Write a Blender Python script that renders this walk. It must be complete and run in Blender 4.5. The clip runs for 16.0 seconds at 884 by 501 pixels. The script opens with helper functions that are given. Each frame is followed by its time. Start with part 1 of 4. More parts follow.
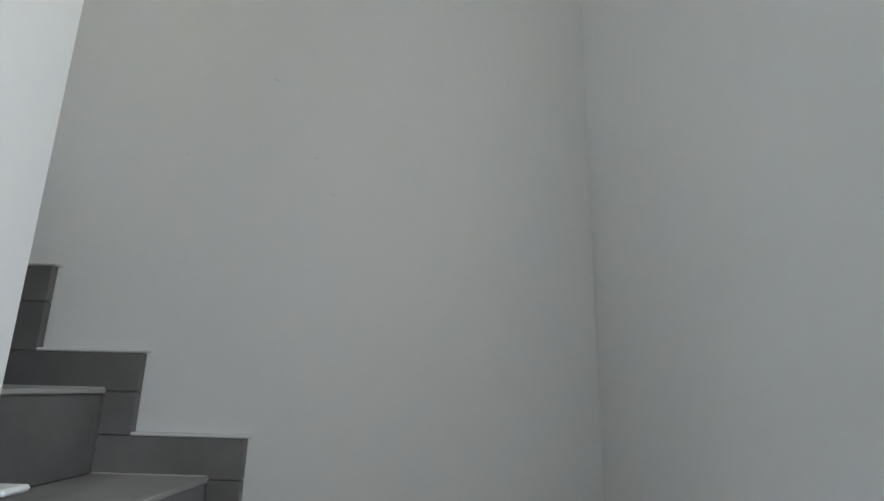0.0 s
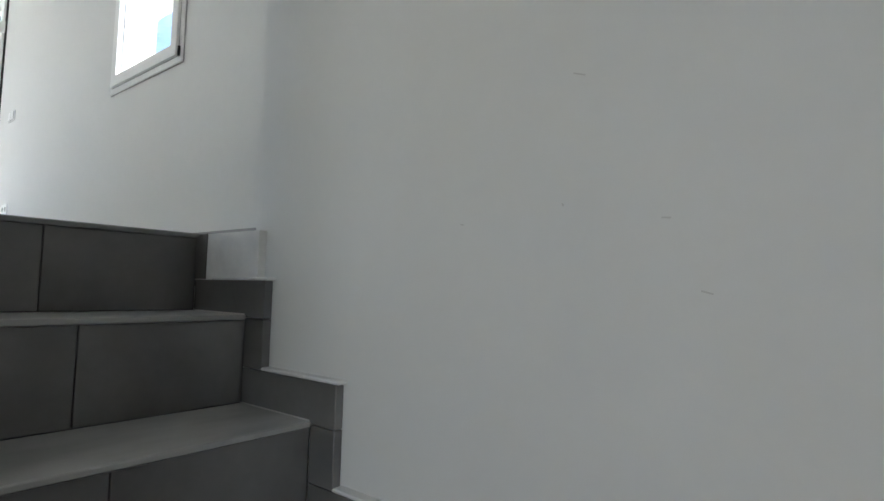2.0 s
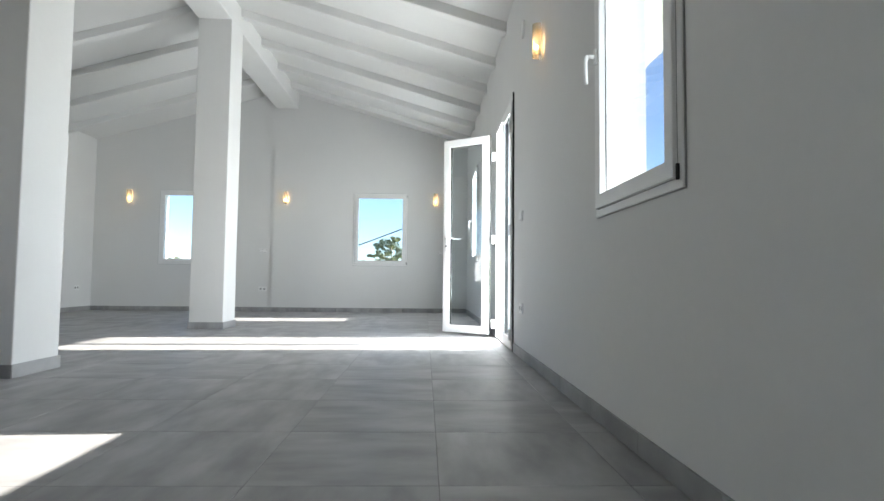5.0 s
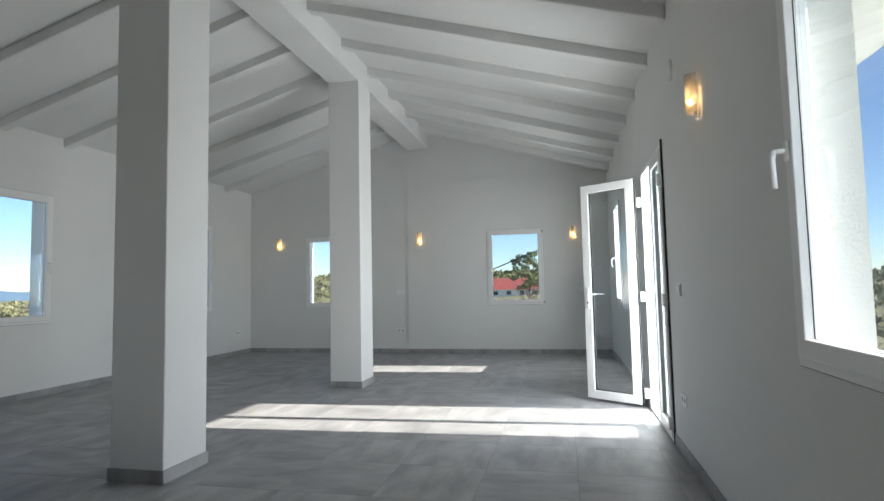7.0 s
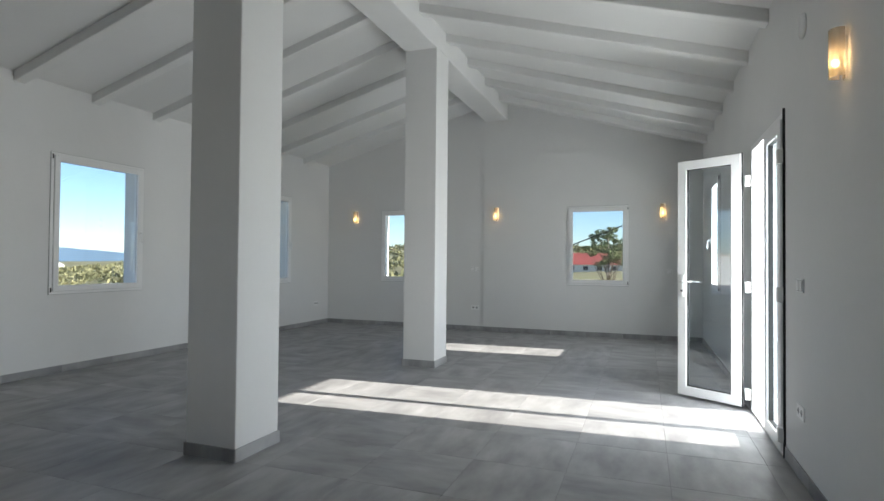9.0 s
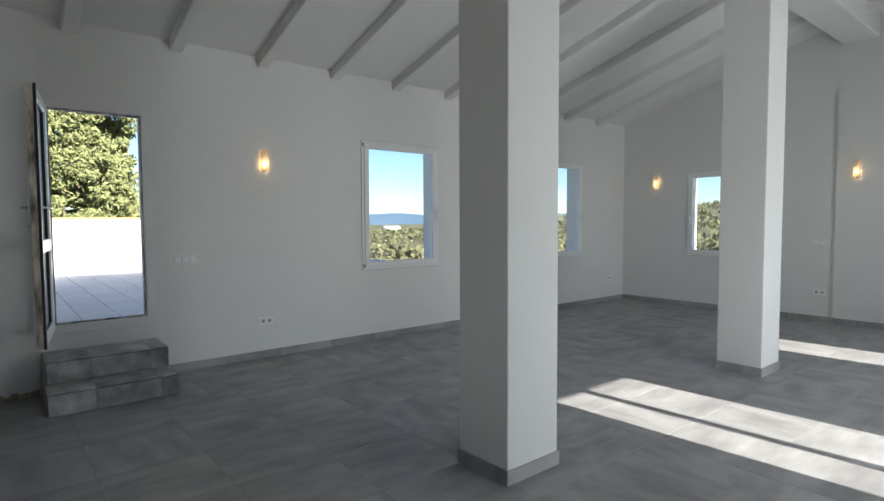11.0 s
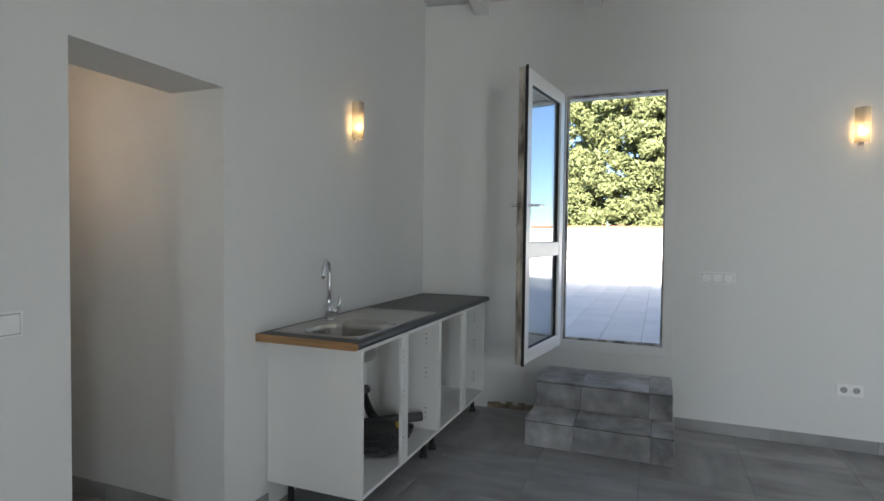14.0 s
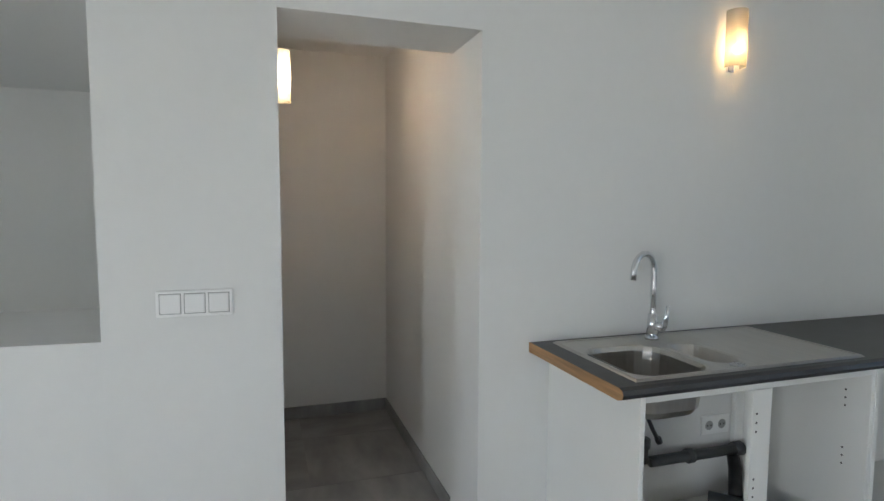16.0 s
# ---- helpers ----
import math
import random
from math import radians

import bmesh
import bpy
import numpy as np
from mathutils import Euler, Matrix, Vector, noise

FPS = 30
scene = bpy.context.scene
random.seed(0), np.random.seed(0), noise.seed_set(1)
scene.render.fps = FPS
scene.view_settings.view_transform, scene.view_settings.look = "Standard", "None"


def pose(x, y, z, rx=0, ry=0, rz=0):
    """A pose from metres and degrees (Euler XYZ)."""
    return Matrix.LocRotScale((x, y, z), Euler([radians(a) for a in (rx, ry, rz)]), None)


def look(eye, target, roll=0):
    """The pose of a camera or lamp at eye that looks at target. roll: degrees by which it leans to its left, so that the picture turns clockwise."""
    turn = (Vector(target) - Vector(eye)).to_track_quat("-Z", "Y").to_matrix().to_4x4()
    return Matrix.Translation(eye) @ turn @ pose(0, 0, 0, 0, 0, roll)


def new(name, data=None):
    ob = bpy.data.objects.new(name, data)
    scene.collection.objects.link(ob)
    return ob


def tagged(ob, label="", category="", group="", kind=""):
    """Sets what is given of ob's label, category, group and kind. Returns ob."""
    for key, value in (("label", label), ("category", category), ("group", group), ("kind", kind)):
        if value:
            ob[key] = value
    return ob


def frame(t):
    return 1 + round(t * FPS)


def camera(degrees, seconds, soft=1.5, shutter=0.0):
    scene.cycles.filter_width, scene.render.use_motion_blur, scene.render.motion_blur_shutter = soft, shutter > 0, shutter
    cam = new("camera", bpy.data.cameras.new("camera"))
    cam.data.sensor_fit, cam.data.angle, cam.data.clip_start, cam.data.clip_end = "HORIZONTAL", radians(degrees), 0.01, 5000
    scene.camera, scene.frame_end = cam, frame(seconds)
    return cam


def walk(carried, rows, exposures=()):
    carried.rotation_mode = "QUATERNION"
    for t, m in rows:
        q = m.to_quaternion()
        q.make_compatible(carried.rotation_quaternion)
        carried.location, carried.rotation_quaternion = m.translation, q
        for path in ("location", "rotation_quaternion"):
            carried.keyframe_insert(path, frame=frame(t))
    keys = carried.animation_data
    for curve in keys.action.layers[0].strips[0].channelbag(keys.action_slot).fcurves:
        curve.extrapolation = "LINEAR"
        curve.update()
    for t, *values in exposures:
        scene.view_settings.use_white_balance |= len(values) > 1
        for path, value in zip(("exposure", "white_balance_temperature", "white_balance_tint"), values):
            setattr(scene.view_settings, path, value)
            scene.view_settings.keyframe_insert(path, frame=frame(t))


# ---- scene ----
cam = camera(77.7, 16.0)
PATH = [
    (0, (0.458, 0.256, -0.642), (0.387, 2.195, -0.157), 1.4),
    (0.5, (0.39, 0.44, -0.505), (0.191, 2.384, -0.079), 2.5),
    (1, (0.373, 0.599, -0.379), (-0.053, 2.529, -0.07), 3.6),
    (1.5, (0.35, 0.698, -0.247), (-0.496, 2.504, -0.089), 3.8),
    (2, (0.29, 0.85, -0.142), (-0.955, 2.409, -0.001), 1.5),
    (2.5, (0.236, 0.972, 0.015), (-1.288, 2.265, 0.08), -0.4),
    (3, (0.137, 1.112, 0.092), (-1.65, 2.01, 0.061), 2.4),
    (3.5, (-0.001, 1.178, 0.202), (-1.947, 1.638, 0.208), 1.4),
    (4, (-0.287, 1.24, 0.335), (-2.26, 1.538, 0.456), 0.9),
    (4.5, (-0.513, 1.28, 0.467), (-2.5, 1.472, 0.588), 0.9),
    (7, (-1.069, 1.299, 1.224), (-3.016, 0.866, 1.362), -1.2),
    (7.5, (-1.074, 1.306, 1.221), (-3.016, 0.846, 1.36), -1.1),
    (8, (-1.075, 1.284, 1.217), (-3.014, 0.808, 1.346), -1.0),
    (8.2, (-1.106, 1.271, 1.224), (-3.035, 0.756, 1.333), -0.5),
    (10.3, (-1.834, 0.994, 1.489), (-3.423, -0.22, 1.454), -0.4),
    (10.5, (-1.906, 0.955, 1.5), (-3.397, -0.377, 1.45), -0.4),
    (11, (-2.01, 0.835, 1.504), (-3.278, -0.708, 1.396), -0.3),
    (11.5, (-2.203, 0.604, 1.427), (-3.162, -1.149, 1.337), -1.1),
    (12, (-2.404, 0.394, 1.432), (-2.961, -1.525, 1.357), -1.4),
    (12.5, (-2.602, 0.164, 1.434), (-2.911, -1.811, 1.364), -0.5),
    (13, (-2.778, -0.114, 1.454), (-2.829, -2.112, 1.397), -0.2),
    (13.5, (-2.998, -0.369, 1.452), (-2.565, -2.321, 1.403), -0.4),
    (14, (-3.117, -0.665, 1.43), (-2.383, -2.524, 1.366), 0.7),
    (14.5, (-3.168, -0.971, 1.417), (-2.127, -2.676, 1.315), 1.2),
    (15, (-3.226, -1.263, 1.431), (-1.771, -2.628, 1.293), 1.2),
    (15.5, (-3.209, -1.555, 1.43), (-1.467, -2.524, 1.267), 1.0),
    (16, (-3.155, -1.868, 1.442), (-1.26, -2.486, 1.283), 0.3),
]
walk(cam, [(t, look(eye, target, roll)) for t, eye, target, roll in PATH],
     [(0.0, 3.42), (1.0, 3.42), (2.0, 3.3), (3.0, 3.2), (3.5, 3.1), (4.5, 2.65), (7.0, 1.75), (11.0, 1.68), (12.5, 1.9), (14.0, 2.12), (15.0, 2.26), (15.5, 2.42), (16.0, 2.68)])

SUN_EL = radians(27.2)
world = bpy.data.worlds.new("sky")
scene.world = world
world.use_nodes = True
wn = world.node_tree
sky = wn.nodes.new("ShaderNodeTexSky")
sky.sky_type, sky.sun_disc = "NISHITA", False
sky.sun_elevation, sky.sun_rotation = SUN_EL, radians(0)
sky.air_density, sky.dust_density, sky.ozone_density = 0.8, 0.1, 3.5
wn.links.new(sky.outputs[0], wn.nodes["Background"].inputs[0])
wn.nodes["Background"].inputs[1].default_value = 0.068

sun = new("sun", bpy.data.lights.new("sun", "SUN"))
sun.data.energy, sun.data.angle, sun.data.color = 4.6, radians(0.5), (1.0, 0.95, 0.87)
sun.matrix_world = look((0, 0, 0), (0.05 * math.cos(SUN_EL), -math.cos(SUN_EL), -math.sin(SUN_EL)))


def window_light(x0, x1, z0, z1, watts):
    """Skylight entering an opening of the sunny wall, from the plane of its outer face."""
    l = new("window_light", bpy.data.lights.new("window_light", "AREA"))
    l.data.shape, l.data.size, l.data.size_y = "RECTANGLE", x1 - x0, z1 - z0
    l.data.energy, l.data.color = watts, (0.93, 0.98, 1.0)
    l.matrix_world = look(((x0 + x1) / 2, 2.30, (z0 + z1) / 2), ((x0 + x1) / 2, 0.0, (z0 + z1) / 2))


window_light(-6.84, -5.72, 0.05, 2.25, 25.0)
window_light(-9.85, -9.16, 1.02, 2.38, 13.0)
window_light(-2.85, -2.42, 1.0, 2.3, 1.6)
# fill lamp added to brighten the stairs, in an unseen, invented wall opening
stair_light = new("stair_fill", bpy.data.lights.new("stair_fill", "AREA"))
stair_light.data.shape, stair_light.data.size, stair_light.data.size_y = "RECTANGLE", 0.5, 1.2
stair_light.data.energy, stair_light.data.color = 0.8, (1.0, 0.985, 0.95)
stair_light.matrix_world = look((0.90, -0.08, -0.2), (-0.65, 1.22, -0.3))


# ---- materials ----
def mat(name, color, rough=0.6, metal=0.0, vary=0.0, scale=4.0, fine=0.0, fine_scale=60.0, bump=0.0, bump_scale=80.0,
        per_object=0.0, color2=None, stretch=(1, 1, 1), transmission=0.0, spec=0.5, coat=0.0, island=0.0):
    m = bpy.data.materials.new(name)
    m.use_nodes = True
    nt = m.node_tree
    b = nt.nodes["Principled BSDF"]
    b.inputs["Roughness"].default_value = rough
    b.inputs["Metallic"].default_value = metal
    b.inputs["Transmission Weight"].default_value = transmission
    b.inputs["Specular IOR Level"].default_value = spec
    b.inputs["Coat Weight"].default_value = coat
    geo = nt.nodes.new("ShaderNodeNewGeometry")
    mp = nt.nodes.new("ShaderNodeMapping")
    mp.inputs["Scale"].default_value = stretch
    nt.links.new(geo.outputs["Position"], mp.inputs[0])
    info = nt.nodes.new("ShaderNodeObjectInfo")
    if per_object or island:
        off = nt.nodes.new("ShaderNodeVectorMath")
        off.operation = "MULTIPLY_ADD"
        nt.links.new(info.outputs["Random"] if per_object else geo.outputs["Random Per Island"], off.inputs[0])
        off.inputs[1].default_value = (13.0, 7.0, 3.0)
        nt.links.new(mp.outputs[0], off.inputs[2])
        vec = off.outputs[0]
    else:
        vec = mp.outputs[0]
    n1 = nt.nodes.new("ShaderNodeTexNoise")
    n1.inputs["Scale"].default_value, n1.inputs["Detail"].default_value = scale, 6
    n2 = nt.nodes.new("ShaderNodeTexNoise")
    n2.inputs["Scale"].default_value, n2.inputs["Detail"].default_value = fine_scale, 4
    nt.links.new(vec, n1.inputs["Vector"])
    nt.links.new(vec, n2.inputs["Vector"])
    ramp = nt.nodes.new("ShaderNodeValToRGB")
    c = color
    c2 = color2 or color
    ramp.color_ramp.elements[0].position, ramp.color_ramp.elements[1].position = 0.32, 0.68
    ramp.color_ramp.elements[0].color = (*[max(0, v * (1 - vary)) for v in c], 1)
    ramp.color_ramp.elements[1].color = (*[min(1, v * (1 + vary)) for v in c2], 1)
    nt.links.new(n1.outputs["Fac"], ramp.inputs[0])
    hsv = nt.nodes.new("ShaderNodeHueSaturation")
    nt.links.new(ramp.outputs[0], hsv.inputs["Color"])
    val = nt.nodes.new("ShaderNodeMath")
    val.operation = "MULTIPLY_ADD"
    nt.links.new(n2.outputs["Fac"], val.inputs[0])
    val.inputs[1].default_value, val.inputs[2].default_value = 2 * fine, 1 - fine
    out = val.outputs[0]
    if per_object or island:
        v2 = nt.nodes.new("ShaderNodeMath")
        v2.operation = "MULTIPLY_ADD"
        nt.links.new(info.outputs["Random"] if per_object else geo.outputs["Random Per Island"], v2.inputs[0])
        amount = per_object or island
        v2.inputs[1].default_value = 2 * amount
        v3 = nt.nodes.new("ShaderNodeMath")
        v3.operation = "SUBTRACT"
        nt.links.new(val.outputs[0], v3.inputs[0])
        v3.inputs[1].default_value = amount
        nt.links.new(v3.outputs[0], v2.inputs[2])
        out = v2.outputs[0]
    nt.links.new(out, hsv.inputs["Value"])
    nt.links.new(hsv.outputs[0], b.inputs["Base Color"])
    if bump:
        n3 = nt.nodes.new("ShaderNodeTexNoise")
        n3.inputs["Scale"].default_value, n3.inputs["Detail"].default_value = bump_scale, 5
        nt.links.new(geo.outputs["Position"], n3.inputs["Vector"])
        bp = nt.nodes.new("ShaderNodeBump")
        bp.inputs["Strength"].default_value, bp.inputs["Distance"].default_value = bump, 0.004
        nt.links.new(n3.outputs["Fac"], bp.inputs["Height"])
        nt.links.new(bp.outputs[0], b.inputs["Normal"])
    return m


def glow(name, color, strength, base=(0.9, 0.8, 0.6)):
    m = mat(name, base, 0.4)
    b = m.node_tree.nodes["Principled BSDF"]
    b.inputs["Emission Color"].default_value = (*color, 1)
    b.inputs["Emission Strength"].default_value = strength
    return m


def glass(name, tint):
    m = bpy.data.materials.new(name)
    m.use_nodes = True
    nt = m.node_tree
    nt.nodes.remove(nt.nodes["Principled BSDF"])
    tr = nt.nodes.new("ShaderNodeBsdfTransparent")
    tr.inputs[0].default_value = (*tint, 1)
    gl = nt.nodes.new("ShaderNodeBsdfGlossy")
    gl.inputs["Roughness"].default_value = 0.02
    gl.inputs["Color"].default_value = (0.9, 0.95, 1, 1)
    lw = nt.nodes.new("ShaderNodeLayerWeight")
    lw.inputs[0].default_value = 0.5
    pw = nt.nodes.new("ShaderNodeMath")
    pw.operation, pw.inputs[1].default_value = "POWER", 3.2
    fr = nt.nodes.new("ShaderNodeMath")
    fr.operation, fr.inputs[1].default_value, fr.inputs[2].default_value = "MULTIPLY_ADD", 0.9, 0.07
    nt.links.new(lw.outputs["Facing"], pw.inputs[0])
    nt.links.new(pw.outputs[0], fr.inputs[0])
    mix = nt.nodes.new("ShaderNodeMixShader")
    nt.links.new(fr.outputs[0], mix.inputs[0])
    nt.links.new(tr.outputs[0], mix.inputs[1])
    nt.links.new(gl.outputs[0], mix.inputs[2])
    nt.links.new(mix.outputs[0], nt.nodes["Material Output"].inputs[0])
    return m


def frosted(name, color):
    m = bpy.data.materials.new(name)
    m.use_nodes = True
    nt = m.node_tree
    nt.nodes.remove(nt.nodes["Principled BSDF"])
    tl = nt.nodes.new("ShaderNodeBsdfTranslucent")
    df = nt.nodes.new("ShaderNodeBsdfDiffuse")
    tr = nt.nodes.new("ShaderNodeBsdfTransparent")
    for n in (tl, df):
        n.inputs["Color"].default_value = (*color, 1)
    a, c = nt.nodes.new("ShaderNodeMixShader"), nt.nodes.new("ShaderNodeMixShader")
    a.inputs[0].default_value, c.inputs[0].default_value = 0.45, 0.50
    nt.links.new(tl.outputs[0], a.inputs[1])
    nt.links.new(df.outputs[0], a.inputs[2])
    nt.links.new(a.outputs[0], c.inputs[1])
    nt.links.new(tr.outputs[0], c.inputs[2])
    nt.links.new(c.outputs[0], nt.nodes["Material Output"].inputs[0])
    return m


PLASTER = mat("white_plaster", (0.77, 0.77, 0.76), 0.85, vary=0.015, scale=1.3, fine=0.015, fine_scale=25, bump=0.12, bump_scale=45, spec=0.2)
PATCH = mat("bare_plaster_patch", (0.74, 0.73, 0.71), 0.9, vary=0.06, scale=12, fine=0.04, bump=0.5, bump_scale=60, spec=0.1)
BEAMWHITE = mat("painted_concrete_beam", (0.78, 0.78, 0.77), 0.8, vary=0.03, scale=2, fine=0.02, bump=0.2, bump_scale=35, spec=0.2)
TILE_LOOK = dict(rough=0.5, vary=0.17, scale=2.4, fine=0.15, fine_scale=7, bump=0.06, bump_scale=120, per_object=0.035, color2=(0.345, 0.345, 0.348))
TILE = mat("grey_stone_effect_tile", (0.30, 0.30, 0.303), stretch=(0.9, 2.3, 1), **TILE_LOOK)
TILE_TURNED = mat("grey_stone_effect_tile_turned", (0.30, 0.30, 0.303), stretch=(2.3, 0.9, 1), **TILE_LOOK)
# one stair tile in two tones: light from above is painted into the treads
TREADTILE = mat("stone_effect_tread_tile_lit", (0.37, 0.365, 0.35), 0.38, vary=0.15, scale=3.0, fine=0.12, fine_scale=9, bump=0.06, bump_scale=120,
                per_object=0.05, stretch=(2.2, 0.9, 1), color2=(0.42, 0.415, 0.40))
STAIRTILE = mat("stone_effect_tile_shaded", (0.140, 0.134, 0.130), 0.45, vary=0.18, scale=3.0, fine=0.08, fine_scale=40, bump=0.08, bump_scale=150, per_object=0.08, color2=(0.180, 0.175, 0.170))
STEPTILE = mat("mottled_grey_tile", (0.27, 0.27, 0.275), 0.36, vary=0.35, scale=5.0, fine=0.10, fine_scale=30, bump=0.08, bump_scale=120, per_object=0.1, color2=(0.43, 0.43, 0.44))
GROUT = mat("dark_grout", (0.235, 0.235, 0.232), 0.9, vary=0.1, scale=20)
CAULK = mat("light_sealant_line", (0.6, 0.59, 0.57), 0.7, vary=0.1, scale=30)
PVC = mat("white_pvc", (0.87, 0.87, 0.865), 0.32, vary=0.015, scale=5, fine=0.01)
GASKET = mat("black_rubber_gasket", (0.02, 0.02, 0.02), 0.6)
DIRTY = mat("dirty_brown_door_edge", (0.16, 0.13, 0.10), 0.8, vary=0.5, scale=14, fine=0.3, fine_scale=60, stretch=(1, 1, 0.3), color2=(0.42, 0.38, 0.33))
PANE = glass("window_glass", (0.93, 0.96, 0.97))
CHROME = mat("chrome", (0.75, 0.76, 0.78), 0.10, metal=1.0)
STEEL = mat("brushed_stainless_steel", (0.52, 0.50, 0.47), 0.30, metal=1.0, vary=0.05, scale=4, fine=0.05, fine_scale=90, stretch=(1, 12, 1))
MELAMINE = mat("white_melamine", (0.80, 0.80, 0.78), 0.35, vary=0.012, scale=3)
WORKTOP = mat("dark_slate_laminate", (0.027, 0.028, 0.031), 0.38, vary=0.25, scale=8, fine=0.15, fine_scale=90, bump=0.08, bump_scale=200, stretch=(3, 1, 1))
OAK = mat("oak_edge_band", (0.36, 0.20, 0.09), 0.5, vary=0.25, scale=5, fine=0.12, fine_scale=50, stretch=(1, 14, 14))
BLACKPL = mat("black_plastic", (0.015, 0.015, 0.016), 0.4, vary=0.2, scale=12)
GREYPIPE = mat("dark_grey_pipe", (0.07, 0.075, 0.08), 0.4, vary=0.08, scale=8)
YELLOW = mat("yellow_plastic", (0.55, 0.36, 0.03), 0.45, vary=0.15, scale=10)
FOIL = mat("shiny_dark_plastic_film", (0.06, 0.06, 0.065), 0.22, vary=0.4, scale=18)
SHADE = frosted("frosted_lamp_glass", (0.60, 0.56, 0.48))
BULB = glow("lit_bulb", (1.0, 0.62, 0.25), 11.0)
STUCCO = mat("rough_white_stucco", (0.78, 0.77, 0.74), 0.95, vary=0.05, scale=3, fine=0.06, fine_scale=40, bump=1.0, bump_scale=70, spec=0.1)
TERRACE = mat("pale_terrace_tile", (0.68, 0.655, 0.64), 0.6, vary=0.06, scale=2, fine=0.04, per_object=0.04)
TERRAGROUT = mat("terrace_grout", (0.42, 0.40, 0.38), 0.9, vary=0.05)
TERRACOTTA = mat("terracotta_coping", (0.50, 0.24, 0.12), 0.8, vary=0.15, scale=6, fine=0.1)
LEAF = mat("conifer_foliage", (0.14, 0.162, 0.064), 0.7, vary=0.30, scale=1.6, fine=0.15, island=0.25, color2=(0.265, 0.285, 0.125), spec=0.2)
PINE = mat("pine_foliage", (0.16, 0.195, 0.095), 0.7, vary=0.3, scale=0.9, island=0.3, color2=(0.19, 0.215, 0.10), spec=0.2)
SCRUB = mat("dry_scrub_foliage", (0.15, 0.16, 0.075), 0.8, vary=0.35, scale=0.08, island=0.3, color2=(0.24, 0.22, 0.12), spec=0.1)
BARK = mat("pale_bark", (0.20, 0.15, 0.11), 0.9, vary=0.3, scale=6, bump=0.6, bump_scale=25)
EARTH = mat("dry_grass_earth", (0.17, 0.165, 0.095), 0.95, vary=0.35, scale=0.03, fine=0.25, fine_scale=0.6, color2=(0.24, 0.22, 0.13), spec=0.1)
SEA = mat("sea_water", (0.03, 0.09, 0.16), 0.25, vary=0.1, scale=0.002)
# distance haze is mixed into the hills' blue base colour
RIDGE = mat("hazy_blue_hill", (0.11, 0.17, 0.25), 0.95, vary=0.1, scale=0.004, spec=0.0)
ROOFRED = mat("red_clay_roof", (0.26, 0.055, 0.045), 0.8, vary=0.25, scale=1.5, fine=0.1)
HOUSEWHITE = mat("whitewashed_house_wall", (0.72, 0.70, 0.66), 0.9, vary=0.04, scale=0.5)
DARKGLASS = mat("dark_window_glass", (0.03, 0.04, 0.05), 0.1)
CABLE = mat("black_overhead_cable", (0.02, 0.02, 0.02), 0.6)
SOCKHOLE = mat("dark_socket_hole", (0.03, 0.03, 0.03), 0.6)


SCUFF = mat("grey_scuff", (0.62, 0.61, 0.60), 0.9)
# gap shade painted grey at sashes, rockers and socket wells; also the sealant
GREYGAP = mat("grey_gap_shade_and_sealant", (0.38, 0.38, 0.38), 0.6)
RUBBLE = mat("bare_plaster_rubble", (0.36, 0.30, 0.22), 0.95, vary=0.4, scale=25, fine=0.2, bump=1.0, bump_scale=60)


# ---- mesh helpers ----
def mesh_ob(name, bm, material, smooth=False):
    me = bpy.data.meshes.new(name)
    bmesh.ops.recalc_face_normals(bm, faces=bm.faces)
    bm.to_mesh(me)
    bm.free()
    if smooth:
        for p in me.polygons:
            p.use_smooth = True
    me.materials.append(material)
    return new(name, me)


def part(name, bm, material, parent, label="", smooth=False):
    ob = mesh_ob(name, bm, material, smooth)
    ob.parent = parent
    if label:
        tagged(ob, label)
    return ob


def thing(name, label, category, group="", kind="", at=None):
    ob = new(name)
    if at is not None:
        ob.matrix_basis = at
    return tagged(ob, label, category, group, kind)


def setting(name, bm, material, label, category):
    return tagged(mesh_ob(name, bm, material), label, category, kind="structure")


def box(bm, x0, x1, y0, y1, z0, z1, bevel=0.0, seg=1):
    m = Matrix.LocRotScale(((x0 + x1) / 2, (y0 + y1) / 2, (z0 + z1) / 2), None, (abs(x1 - x0), abs(y1 - y0), abs(z1 - z0)))
    r = bmesh.ops.create_cube(bm, size=1, matrix=m)
    if bevel:
        es = list({e for v in r["verts"] for e in v.link_edges})
        bmesh.ops.bevel(bm, geom=es, offset=bevel, segments=seg, affect="EDGES", profile=0.5)
    return bm


def nb():
    return bmesh.new()


def cyl(bm, a, b, r, seg=12, r2=None):
    a, b = Vector(a), Vector(b)
    d = b - a
    m = Matrix.Translation((a + b) / 2) @ d.to_track_quat("Z", "Y").to_matrix().to_4x4()
    bmesh.ops.create_cone(bm, cap_ends=True, segments=seg, radius1=r, radius2=r if r2 is None else r2, depth=d.length, matrix=m)
    return bm


def tube(bm, pts, r, seg=10):
    rings = []
    pts = [Vector(p) for p in pts]
    for i, p in enumerate(pts):
        d = (pts[min(i + 1, len(pts) - 1)] - pts[max(i - 1, 0)]).normalized()
        u = d.cross(Vector((0.13, 0.97, 0.21))).normalized()
        v = d.cross(u)
        rr = r(i / (len(pts) - 1)) if callable(r) else r
        rings.append([bm.verts.new(p + rr * (math.cos(2 * math.pi * k / seg) * u + math.sin(2 * math.pi * k / seg) * v)) for k in range(seg)])
    for a, b in zip(rings, rings[1:]):
        for k in range(seg):
            bm.faces.new((a[k], a[(k + 1) % seg], b[(k + 1) % seg], b[k]))
    bm.faces.new(rings[0])
    bm.faces.new(rings[-1])
    return bm


